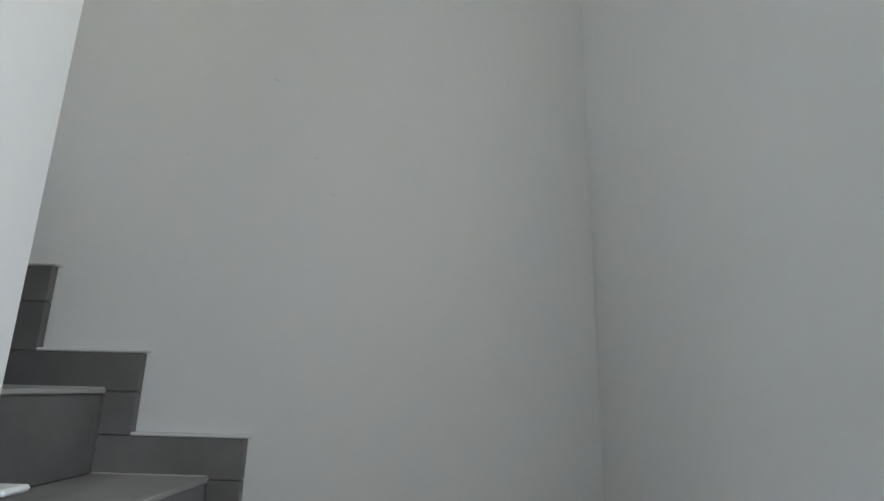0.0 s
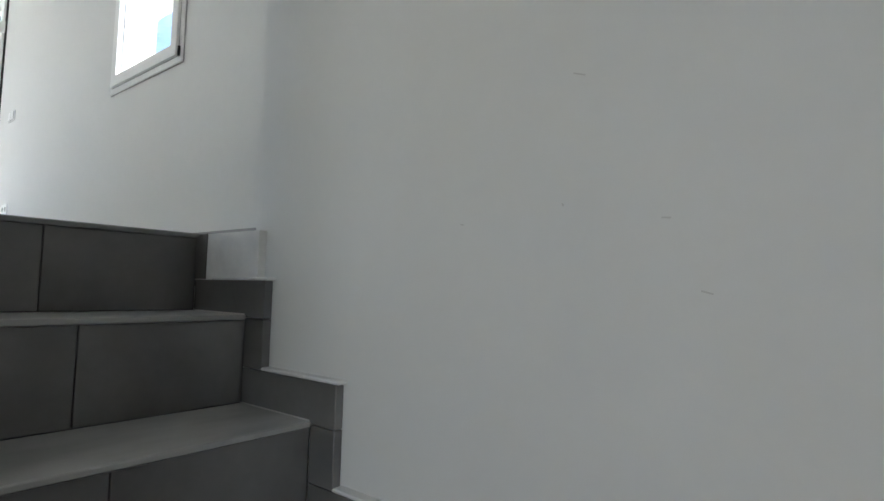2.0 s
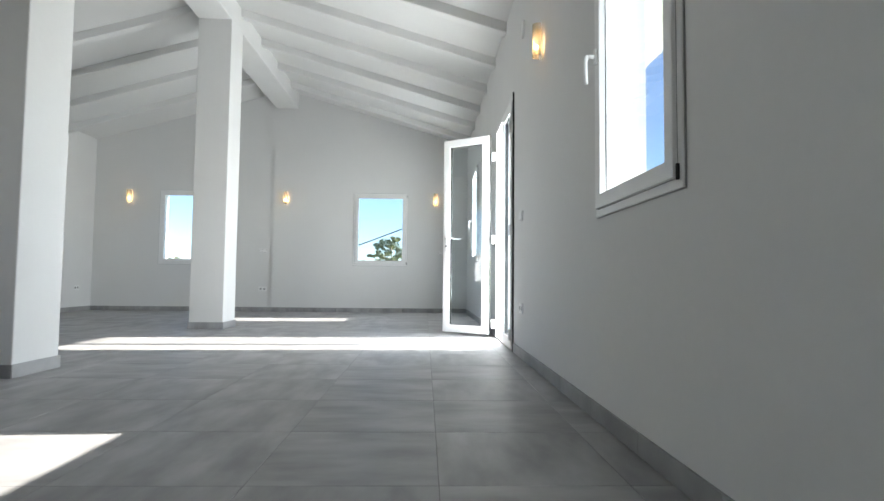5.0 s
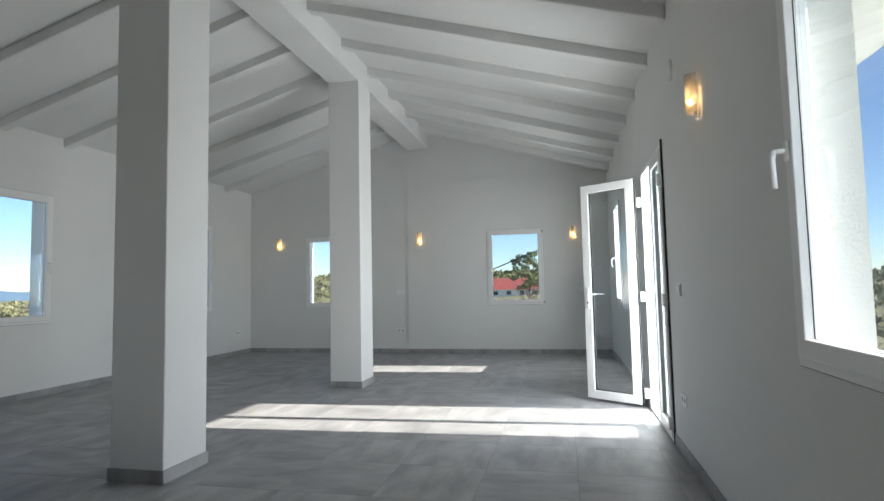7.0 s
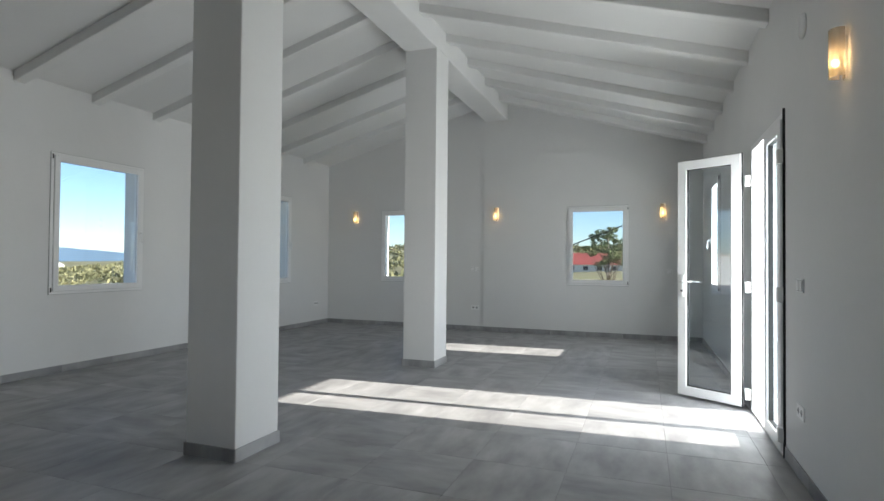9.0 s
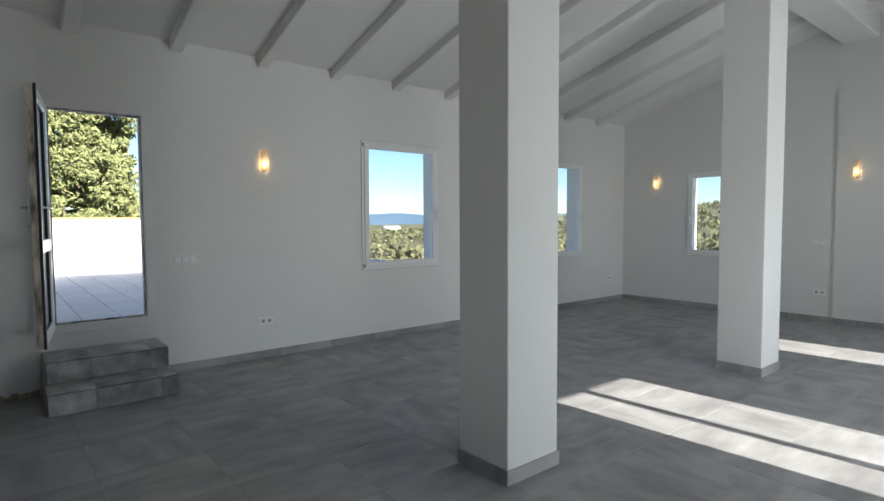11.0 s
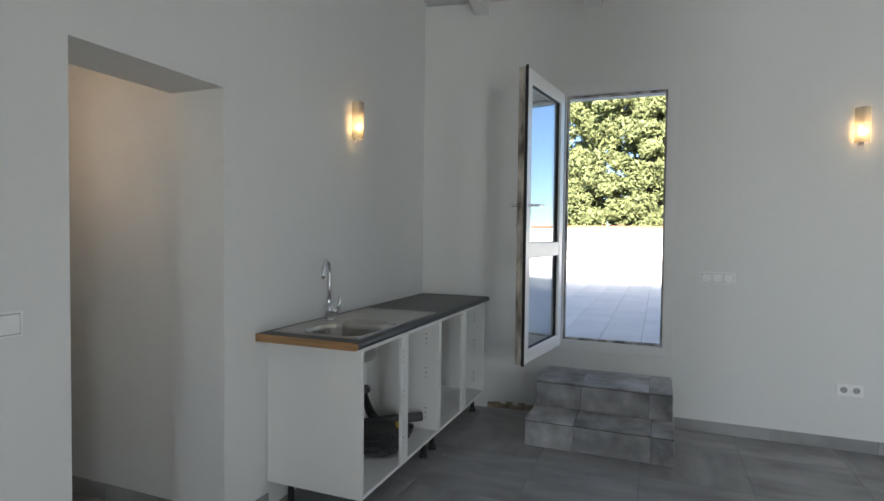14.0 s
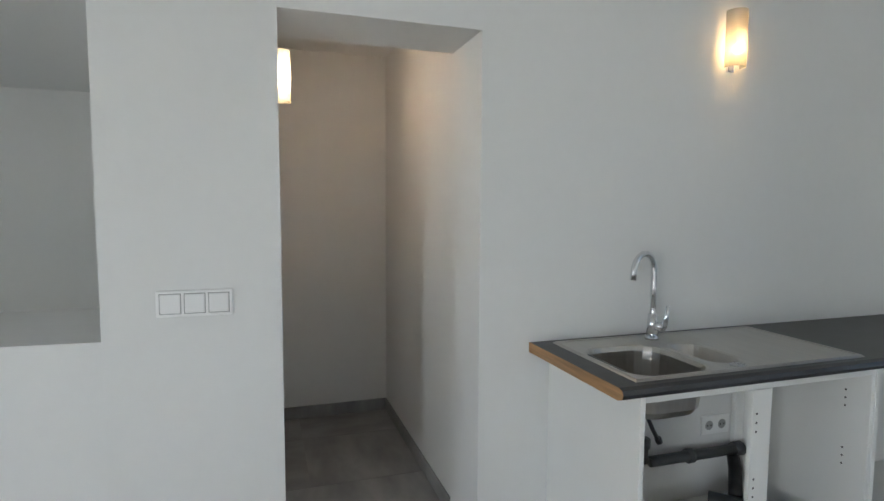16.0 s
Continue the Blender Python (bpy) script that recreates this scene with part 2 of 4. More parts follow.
def prism(bm, pts, vec):
    """A flat outline pushed along vec."""
    a = [bm.verts.new(p) for p in pts]
    b = [bm.verts.new(Vector(p) + Vector(vec)) for p in pts]
    bm.faces.new(a)
    bm.faces.new(b[::-1])
    n = len(a)
    for i in range(n):
        bm.faces.new((a[i], a[(i + 1) % n], b[(i + 1) % n], b[i]))
    return bm


def ring(bm, x0, x1, z0, z1, t, y0, y1, bevel=0.004):
    """A rectangular frame in the xz plane with bars t wide."""
    loops = []
    for y in (y0, y1):
        for k in (0, t):
            loops.append([bm.verts.new(p) for p in ((x0 + k, y, z0 + k), (x1 - k, y, z0 + k), (x1 - k, y, z1 - k), (x0 + k, y, z1 - k))])
    fo, fi, bo, bi = loops
    fs = []
    for i in range(4):
        j = (i + 1) % 4
        fs += [bm.faces.new((fo[i], fo[j], fi[j], fi[i])), bm.faces.new((bo[j], bo[i], bi[i], bi[j])),
               bm.faces.new((fo[j], fo[i], bo[i], bo[j])), bm.faces.new((fi[i], fi[j], bi[j], bi[i]))]
    if bevel:
        loop_edges = [bm.edges.get((l[i], l[(i + 1) % 4])) for l in loops for i in range(4)]
        bmesh.ops.bevel(bm, geom=loop_edges, offset=bevel, segments=2, affect="EDGES", profile=0.5)
    return bm


def wall_grid(bm, us, zs, holes, v0, v1, axis):
    """A wall between two parallel planes v0 and v1 with rectangular holes (u0, u1, z0, z1). axis: the way the wall runs."""
    us = sorted({*us, *[h[0] for h in holes], *[h[1] for h in holes]})
    zs = sorted({*zs, *[h[2] for h in holes], *[h[3] for h in holes]})

    def solid(i, k):
        if not (0 <= i < len(us) - 1 and 0 <= k < len(zs) - 1):
            return False
        u, z = (us[i] + us[i + 1]) / 2, (zs[k] + zs[k + 1]) / 2
        return not any(h[0] < u < h[1] and h[2] < z < h[3] for h in holes)
    cache = {}

    def vert(u, v, z):
        key = (round(u, 5), round(v, 5), round(z, 5))
        if key not in cache:
            cache[key] = bm.verts.new((u, v, z) if axis == "x" else (v, u, z))
        return cache[key]
    for i in range(len(us) - 1):
        for k in range(len(zs) - 1):
            if not solid(i, k):
                continue
            a, b, c, d = us[i], us[i + 1], zs[k], zs[k + 1]
            bm.faces.new((vert(a, v0, c), vert(b, v0, c), vert(b, v0, d), vert(a, v0, d)))
            bm.faces.new((vert(a, v1, c), vert(a, v1, d), vert(b, v1, d), vert(b, v1, c)))
            if not solid(i - 1, k):
                bm.faces.new((vert(a, v0, c), vert(a, v0, d), vert(a, v1, d), vert(a, v1, c)))
            if not solid(i + 1, k):
                bm.faces.new((vert(b, v0, c), vert(b, v1, c), vert(b, v1, d), vert(b, v0, d)))
            if not solid(i, k - 1):
                bm.faces.new((vert(a, v0, c), vert(a, v1, c), vert(b, v1, c), vert(b, v0, c)))
            if not solid(i, k + 1):
                bm.faces.new((vert(a, v0, d), vert(b, v0, d), vert(b, v1, d), vert(a, v1, d)))
    return bm


# ---- plan: x runs back from the far gable, y from the terrace to the sunny side, z = 0 on the room's floor ----
XW, XWN, XE, YS, YN = -11.345, -11.315, -1.272, -5.065, 2.09
T, TN = 0.32, 0.22
EAVE, RIDGEZ, YR, SLOPE = 3.30, 4.33, -1.43, 0.298
N1 = (-3.205, -2.345, 0.935, 2.37)
N2 = (-9.90, -9.05, 0.93, 2.45)
ND = (-6.89, -5.655, 0.0, 2.355)
S1 = (-6.79, -5.572, 0.895, 2.502)
S2 = (-10.04, -8.85, 0.875, 2.48)
SD = (-3.18, -2.395, 0.56, 2.54)
W1 = (-0.112, 0.930, 0.898, 2.297)
W2 = (-3.82, -2.73, 0.89, 2.31)
CL = (-2.630, -1.923, -0.15, 2.075)
LEDGE_Y, LEDGE_Z = -1.392, 1.025
LOW = -1.8
STAIR_N, STAIR_S, LWALL = 1.655, 0.930, 0.914
JOG, RX = -1.66, -0.99
EASTX, INNERX = 0.803, -0.087

bm = nb()
wall_grid(bm, (XW - T, RX), (-3.9, EAVE), [N1, N2, ND], YN, YN + TN, "x")
setting("wall_north", bm, PLASTER, "white plastered wall with windows and a glazed double door", "wall")
bm = nb()
wall_grid(bm, (XW - T, 1.2), (-3.9, EAVE), [S1, S2, SD], YS - T, YS, "x")
prism(bm, [(-2.36, YS + 0.001, -0.15), (XE, YS + 0.001, -0.15), (XE, -4.90, -0.15)], (0, 0, EAVE + 0.15))
setting("wall_south", bm, PLASTER, "white plastered wall with windows and a raised terrace door", "wall")
bm = nb()
wall_grid(bm, (YS, JOG), (-3.9, EAVE), [W2], XW - T, XW, "y")
wall_grid(bm, (JOG, YN), (-3.9, EAVE), [W1], XW - T, XWN, "y")
prism(bm, [(XW - T, YS, EAVE), (XW - T, YN, EAVE), (XW - T, YR, RIDGEZ + 0.1)], (T, 0, 0))
setting("wall_west", bm, PLASTER, "white plastered gable wall with two windows", "wall")
# the inner wall towards the stairs and the closet
bm = nb()
wall_grid(bm, (YS, LEDGE_Y), (-0.15, EAVE), [CL], XE, XE + 0.32, "y")
prism(bm, [(XE, YS, EAVE), (XE, LEDGE_Y, EAVE), (XE, LEDGE_Y, RIDGEZ), (XE, YR, RIDGEZ + 0.05)], (0.32, 0, 0))
setting("wall_east", bm, PLASTER, "white plastered inner wall with a closet opening", "wall")
# header above the stair opening
bm = nb()
prism(bm, [(XE, LEDGE_Y, 2.95), (XE, YN, 2.95), (XE, YN, EAVE), (XE, LEDGE_Y, RIDGEZ)], (0.32, 0, 0))
setting("wall_header", bm, PLASTER, "white plastered wall over the stair opening", "wall")
# low wall beside the stairs
bm = nb()
prism(bm, [(XE, LEDGE_Y, LOW), (-0.63, LEDGE_Y, LOW), (-0.63, LWALL, LOW), (-1.115, LWALL - 0.03, LOW)], (0, 0, LEDGE_Z - LOW))
setting("wall_low", bm, PLASTER, "white plastered low wall with a wide flat top", "wall")
bm = nb()
prism(bm, [(-0.63, LEDGE_Y, LOW), (INNERX, LEDGE_Y, LOW), (INNERX, LWALL, LOW), (-0.63, LWALL, LOW)], (0, 0, 0.88 - LOW))
setting("wall_stair_inner", bm, PLASTER, "white plastered low wall at the turn of the stairs", "wall")
# stair well
bm = nb()
box(bm, RX, 1.2, STAIR_N + 0.012, YN + T, -3.9, 3.3)
setting("wall_stair_north", bm, PLASTER, "white plastered stair wall with light scuffs", "wall")
# the unseen hole is added only to let the stair fill lamp in
bm = nb()
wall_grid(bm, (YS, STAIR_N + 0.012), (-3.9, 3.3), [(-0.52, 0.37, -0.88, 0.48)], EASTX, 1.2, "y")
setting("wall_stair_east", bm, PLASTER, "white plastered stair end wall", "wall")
bm = nb()
box(bm, XE + 0.32, 0.90, LEDGE_Y - 0.25, LEDGE_Y, LOW - 0.2, 3.3)
setting("wall_stair_south", bm, PLASTER, "white plastered stair well wall", "wall")
bm = nb()
box(bm, -0.63, 0.90, LEDGE_Y, STAIR_N, LOW - 0.12, LOW)
setting("floor_landing", bm, STAIRTILE, "dark grey tiled stair landing", "floor")
bm = nb()
prism(bm, [(0.90, LEDGE_Y, 2.09), (XE + 0.32, LEDGE_Y, 2.95), (XE + 0.32, LEDGE_Y, 3.1), (0.90, LEDGE_Y, 2.2)], (0, STAIR_N - LEDGE_Y, 0))
setting("ceiling_stairs", bm, PLASTER, "white sloping ceiling over the stairs", "ceiling")
# closet
bm = nb()
box(bm, XE + 0.32, 0.9, -2.90, -2.68, -0.15, 2.6)
setting("wall_closet_south", bm, PLASTER, "white plastered closet wall", "wall")
bm = nb()
box(bm, XE + 0.32, 0.9, -1.93, LEDGE_Y - 0.25, -1.0, 2.6)
setting("wall_closet_north", bm, PLASTER, "white plastered closet wall with a lit sconce", "wall")
bm = nb()
box(bm, 0.60, 0.9, -2.68, -1.93, -0.15, 2.6)
setting("wall_closet_back", bm, PLASTER, "white plastered closet back wall", "wall")
bm = nb()
box(bm, XE + 0.32, 0.60, -2.68, -1.93, 2.45, 2.6)
setting("ceiling_closet", bm, PLASTER, "white closet ceiling", "ceiling")

# roof slopes
for nm, y_out, s in (("ceiling_north", 3.57, 1), ("ceiling_south", YS - T, -1)):
    bm = nb()
    yi = YN if s > 0 else YS
    zo = EAVE - 0.02 - (abs(y_out - yi)) * SLOPE * 0.9
    zr = EAVE - 0.02 + abs(YR - yi) * (RIDGEZ - EAVE) / abs(YR - yi)
    zi = EAVE - 0.02
    prism(bm, [(XW - T, y_out, zo), (XW - T, yi, zi), (XW - T, YR, zr), (XW - T, YR, zr + 0.2), (XW - T, y_out, zo + 0.2)], (XE + 0.4 - XW + T, 0, 0))
    setting(nm, bm, PLASTER, "white plastered sloping ceiling between beams", "ceiling")
# ridge beam
bm = nb()
box(bm, XW + 0.002, XE - 0.002, -1.645, -1.22, 3.945, RIDGEZ - 0.01, 0.015, 2)
setting("ridge_beam", bm, BEAMWHITE, "white painted ridge beam resting on the pillars", "beam")
# rafters
for yi, s, first, gap in ((YN, 1, -6.215 + 0.9 * 5, 0.9), (YS, -1, -1.74, 0.872)):
    for i in range(12):
        x = first - gap * i
        if x < XW + 0.1:
            break
        bm = nb()
        yr = -1.225 if s > 0 else -1.64
        zr = EAVE + abs(yr - yi) * (RIDGEZ - EAVE) / abs(YR - yi)
        prism(bm, [(x - 0.06, yi, EAVE - 0.13), (x - 0.06, yr, zr - 0.13), (x - 0.06, yr, zr), (x - 0.06, yi, EAVE)], (0.12, 0, 0))
        bmesh.ops.bevel(bm, geom=bm.edges[:], offset=0.012, segments=2, affect="EDGES", profile=0.5)
        setting("rafter", bm, BEAMWHITE, "white painted sloping ceiling rafter", "beam")


# pillars
def pillar(x, y, w, d):
    ob = thing("pillar", "square white plastered pillar with grey tile skirting", "pillar", "pillars under the ridge beam", "structure", pose(x, y, 0))
    bm = nb()
    box(bm, -w / 2, w / 2, -d / 2, d / 2, 0, 3.95, 0.008, 2)
    part("shaft", bm, PLASTER, ob)
    for k in range(4):
        a, e = (w, d) if k % 2 == 0 else (d, w)
        bm = nb()
        box(bm, -a / 2 - 0.008, a / 2 + 0.008, -e / 2 - 0.012, -e / 2 - 0.0005, 0, 0.085, 0.001)
        bm.transform(pose(0, 0, 0, 0, 0, 90 * k))
        part("skirting_tile", bm, TILE, ob, "grey skirting tile")
    return ob


pillar(-4.443, -1.488, 0.44, 0.41)
pillar(-7.842, -1.432, 0.43, 0.42)


# ---- windows and doors ----
def handle(parent, x, z, y, down=True, mirror=1):
    """A lever handle on a frame face at y, towards -y."""
    bm = nb()
    box(bm, x - 0.014, x + 0.014, y - 0.012, y, z - 0.035, z + 0.035, 0.004, 2)
    cyl(bm, (x, y - 0.012, z), (x, y - 0.045, z), 0.009)
    if down:
        tube(bm, [(x, y - 0.045, z), (x - 0.008 * mirror, y - 0.055, z - 0.03), (x - 0.012 * mirror, y - 0.055, z - 0.08), (x - 0.004 * mirror, y - 0.05, z - 0.13)], 0.0095)
    else:
        tube(bm, [(x, y - 0.045, z), (x + 0.03 * mirror, y - 0.055, z), (x + 0.12 * mirror, y - 0.052, z)], 0.009)
    return part("handle", bm, PVC, parent, "white lever handle", True)


def window(name, w, z0, z1, m, handle_side=-1, deep=T, handle_z=None):
    """m: pose with local x along the wall, local -y into the room, at the wall's inner face."""
    ob = thing(name, "closed white plastic casement window with a single pane", "window", "white casement windows", "structure", m)
    h = w / 2
    bm = nb()
    ring(bm, -h, h, z0, z1, 0.055, -0.012, 0.065)
    part("window_frame", bm, PVC, ob)
    bm = nb()
    ring(bm, -h + 0.035, h - 0.035, z0 + 0.035, z1 - 0.035, 0.062, -0.028, 0.045)
    sash = part("sash", bm, PVC, ob)
    # grey ring paints the shade in the gap between frame and sash
    bm = nb()
    ring(bm, -h + 0.0325, h - 0.0325, z0 + 0.0325, z1 - 0.0325, 0.0035, -0.0135, -0.010, 0)
    part("shadow_joint", bm, GREYGAP, ob)
    bm = nb()
    ring(bm, -h - 0.004, h + 0.004, z0 - 0.004, z1 + 0.004, 0.005, -0.006, -0.001, 0)
    part("sealant_line", bm, GREYGAP, ob)
    bm = nb()
    ring(bm, -h + 0.094, h - 0.094, z0 + 0.094, z1 - 0.094, 0.004, 0.001, 0.005, 0)
    part("gasket", bm, GASKET, sash)
    bm = nb()
    box(bm, -h + 0.095, h - 0.095, 0.006, 0.012, z0 + 0.095, z1 - 0.095)
    pane = part("pane", bm, PANE, sash, "clear glass pane")
    pane.visible_shadow = False
    handle(sash, handle_side * (h - 0.066), handle_z or (z0 + z1) / 2 - 0.06, -0.028, True, handle_side)
    for z in (z0 + 0.05, z1 - 0.05):
        bm = nb()
        cyl(bm, (-handle_side * (h - 0.014), -0.022, z - 0.025), (-handle_side * (h - 0.014), -0.022, z + 0.025), 0.006)
        part("hinge", bm, GASKET, ob, "dark hinge", True)
    bm = nb()
    box(bm, -h + 0.005, h - 0.005, 0.068, deep + 0.03, z0 + 0.0005, z0 + 0.02, 0.004)
    part("window_sill", bm, STUCCO, ob)
    for s in (-1, 1):
        bm = nb()
        box(bm, s * (h - 0.005), s * (h + 0.0005), 0.067, deep + 0.004, z0 + 0.021, z1 - 0.001)
        part("reveal", bm, STUCCO, ob, "rough white stucco reveal")
    return ob


def place_n(u0, u1):
    return pose((u0 + u1) / 2, YN, 0)


def place_s(u0, u1):
    return pose((u0 + u1) / 2, YS, 0, 0, 0, 180)


def place_w(u0, u1, x):
    return pose(x, (u0 + u1) / 2, 0, 0, 0, 90)


window("window_1", N1[1] - N1[0], N1[2], N1[3], place_n(*N1[:2]), deep=TN, handle_z=1.67)
window("window_2", N2[1] - N2[0], N2[2], N2[3], place_n(*N2[:2]), deep=TN)
window("window_3", S1[1] - S1[0], S1[2], S1[3], place_s(*S1[:2]), 1)
window("window_4", S2[1] - S2[0], S2[2], S2[3], place_s(*S2[:2]), 1)
window("window_5", W1[1] - W1[0], W1[2], W1[3], place_w(*W1[:2], XWN))
window("window_6", W2[1] - W2[0], W2[2], W2[3], place_w(*W2[:2], XW))


def leaf(parent, name, w, z0, z1, m, rails=(), edge=False, side=1, label=""):
    """A glazed door leaf hinged at local x = 0, running to local +x; local -y is the room side when shut."""
    ob = new(name)
    ob.parent = parent
    ob.matrix_basis = m
    if label:
        tagged(ob, label)
    bm = nb()
    ring(bm, 0, w, z0, z1, 0.088, -0.035, 0.03, 0.006)
    for z in rails:
        box(bm, 0.085, w - 0.085, -0.033, 0.028, z - 0.05, z + 0.05, 0.004, 2)
    part("leaf_frame", bm, PVC, ob)
    zz = [z0 + 0.088] + [v for z in rails for v in (z - 0.05, z + 0.05)] + [z1 - 0.088]
    for a, b in zip(zz[::2], zz[1::2]):
        bm = nb()
        ring(bm, 0.084, w - 0.084, a - 0.004, b + 0.004, 0.007, -0.02, 0.015, 0)
        part("gasket", bm, GASKET, ob)
        bm = nb()
        box(bm, 0.086, w - 0.086, -0.004, 0.004, a - 0.002, b + 0.002)
        p = part("pane", bm, PANE, ob, "clear glass pane")
        p.visible_shadow = False
    if edge:
        bm = nb()
        box(bm, w, w + 0.012, -0.03, 0.012, z0, z1, 0.002)
        part("weathered_edge", bm, DIRTY, ob, "dirty brown door edge")
        bm = nb()
        box(bm, w, w + 0.006, 0.013, 0.034, z0 - 0.01, z1 + 0.012, 0.002)
        part("edge_seal", bm, GASKET, ob, "black rubber seal")
    return ob


# glazed double door on the sunny side: one leaf shut, one swung wide open into the room
door1 = thing("door_1", "white plastic glazed double door with one leaf wide open", "door", kind="structure")
dx0, dx1, dz = ND[0], ND[1], ND[3]
bm = nb()
ring(bm, dx0, dx1, -0.03, dz, 0.05, YN - 0.01, YN + 0.06)
part("door_frame", bm, PVC, door1)
bm = nb()
box(bm, dx0, dx1, YN - 0.012, YN + TN, -0.02, 0.012, 0.003)
part("threshold", bm, TERRACE, door1, "pale stone threshold")
shut = leaf(door1, "shut_leaf", 0.56, 0.03, dz - 0.045, pose(dx1 - 0.035, YN + 0.012, 0, 0, 0, 180) @ Matrix.Diagonal((1, -1, 1, 1)))
for z in (0.15, 1.1, 2.05):
    bm = nb()
    box(bm, dx1 - 0.03, dx1 + 0.01, YN - 0.05, YN - 0.012, z - 0.05, z + 0.05, 0.006, 2)
    part("hinge", bm, PVC, door1, "white door hinge")
    bm = nb()
    box(bm, dx0 - 0.03, dx0 + 0.03, YN - 0.06, YN - 0.012, z - 0.05, z + 0.05, 0.006, 2)
    part("hinge", bm, PVC, door1, "white door hinge")
bm = nb()
box(bm, dx1 + 0.002, dx1 + 0.008, YN - 0.016, YN + 0.001, 0.0, dz + 0.02)
part("edge_seal", bm, GASKET, door1, "dark gap along the frame")
opened = leaf(door1, "open_leaf", 0.60, 0.03, dz - 0.05, pose(dx0 - 0.03, YN - 0.075, 0, 0, 0, -123))
bm = nb()
box(bm, 0.53, 0.57, -0.047, -0.035, 0.98, 1.2, 0.004, 2)
cyl(bm, (0.55, -0.047, 1.13), (0.55, -0.08, 1.13), 0.009)
tube(bm, [(0.55, -0.08, 1.13), (0.52, -0.088, 1.13), (0.43, -0.085, 1.13)], 0.009)
part("handle", bm, PVC, opened, "white lever handle", True)
bm = nb()
box(bm, 0.53, 0.57, 0.03, 0.042, 0.98, 1.2, 0.004, 2)
cyl(bm, (0.55, 0.042, 1.13), (0.55, 0.075, 1.13), 0.009)
tube(bm, [(0.55, 0.075, 1.13), (0.52, 0.083, 1.13), (0.43, 0.08, 1.13)], 0.009)
part("handle", bm, PVC, opened, "white lever handle", True)
for yy in (-0.0475, 0.0425):
    bm = nb()
    cyl(bm, (0.55, yy - 0.003, 1.04), (0.55, yy + 0.003, 1.04), 0.011)
    part("lock", bm, BLACKPL, opened, "dark keyhole")
bm = nb()
ring(bm, -0.006, 0.606, 0.024, dz - 0.044, 0.006, -0.01, 0.01, 0)
part("edge_seal", bm, GASKET, opened, "black rubber seal")

# terrace door, reached by two steps
door2 = thing("door_2", "white half-glazed terrace door standing open above two steps", "door", kind="structure")
sx0, sx1, sz0, sz1 = SD
bm = nb()
ring(bm, sx0 - 0.05, sx1 + 0.05, sz0 - 0.04, sz1 + 0.05, 0.075, YS - 0.05, YS + 0.014)
part("door_frame", bm, BEAMWHITE, door2)
bm = nb()
ring(bm, sx0 + 0.022, sx1 - 0.022, sz0 + 0.032, sz1 - 0.022, 0.016, YS - 0.07, YS - 0.02, 0)
part("frame_gasket", bm, DIRTY, door2, "dirty brown seal round the opening")
tl = leaf(door2, "door_leaf", 0.80, sz0 + 0.0, sz1 - 0.02, pose(sx1 + 0.01, YS + 0.05, 0, 0, 0, 82), rails=(1.32,), edge=True)
bm = nb()
box(bm, 0.735, 0.775, -0.047, -0.035, 1.43, 1.68, 0.004, 2)
cyl(bm, (0.755, -0.047, 1.62), (0.755, -0.085, 1.62), 0.009)
tube(bm, [(0.755, -0.085, 1.62), (0.73, -0.09, 1.62), (0.63, -0.088, 1.62)], 0.009)
cyl(bm, (0.755, 0.03, 1.62), (0.755, 0.085, 1.62), 0.009)
tube(bm, [(0.755, 0.085, 1.62), (0.73, 0.09, 1.62), (0.63, 0.088, 1.62)], 0.009)
part("handle", bm, CHROME, tl, "steel lever handle", True)
bm = nb()
cyl(bm, (0.755, -0.052, 1.48), (0.755, -0.046, 1.48), 0.012)
part("lock", bm, BLACKPL, tl, "dark keyhole")

# ---- stairs ----
stairs = thing("staircase", "dark grey tiled stairs with stepped skirting", "stairs", kind="structure")
NOSE = [-1.247, -0.984, -0.706, -0.428, -0.143, 0.14, 0.42, 0.70]
LEVEL = [0.0, -0.220, -0.441, -0.663, -0.862, -1.09, -1.32, -1.56]
for k in range(1, 8):
    z, back, front = LEVEL[k], NOSE[k - 1], NOSE[k]
    bm = nb()
    box(bm, back - 0.02, front - 0.012, STAIR_S + 0.002, STAIR_N - 0.002, LOW, z - 0.012)
    part("step_core", bm, GROUT, stairs)
    ymid = (1.27, 1.24, 1.22, 1.26, 1.2, 1.2, 1.2)[k - 1]
    # tread takes the lighter copy, its riser below the shaded one
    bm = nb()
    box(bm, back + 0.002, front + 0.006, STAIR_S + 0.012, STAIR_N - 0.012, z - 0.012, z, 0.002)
    part("tread_tile", bm, TREADTILE, stairs, "grey tread tile, coloured lighter as lit from above")
    for yy in (STAIR_S + 0.0135, STAIR_N - 0.0135):
        bm = nb()
        box(bm, back + 0.004, front, yy - 0.0018, yy + 0.0018, z, z + 0.003, 0.0008)
        part("sealant_line", bm, CAULK, stairs, "thin pale sealant line")
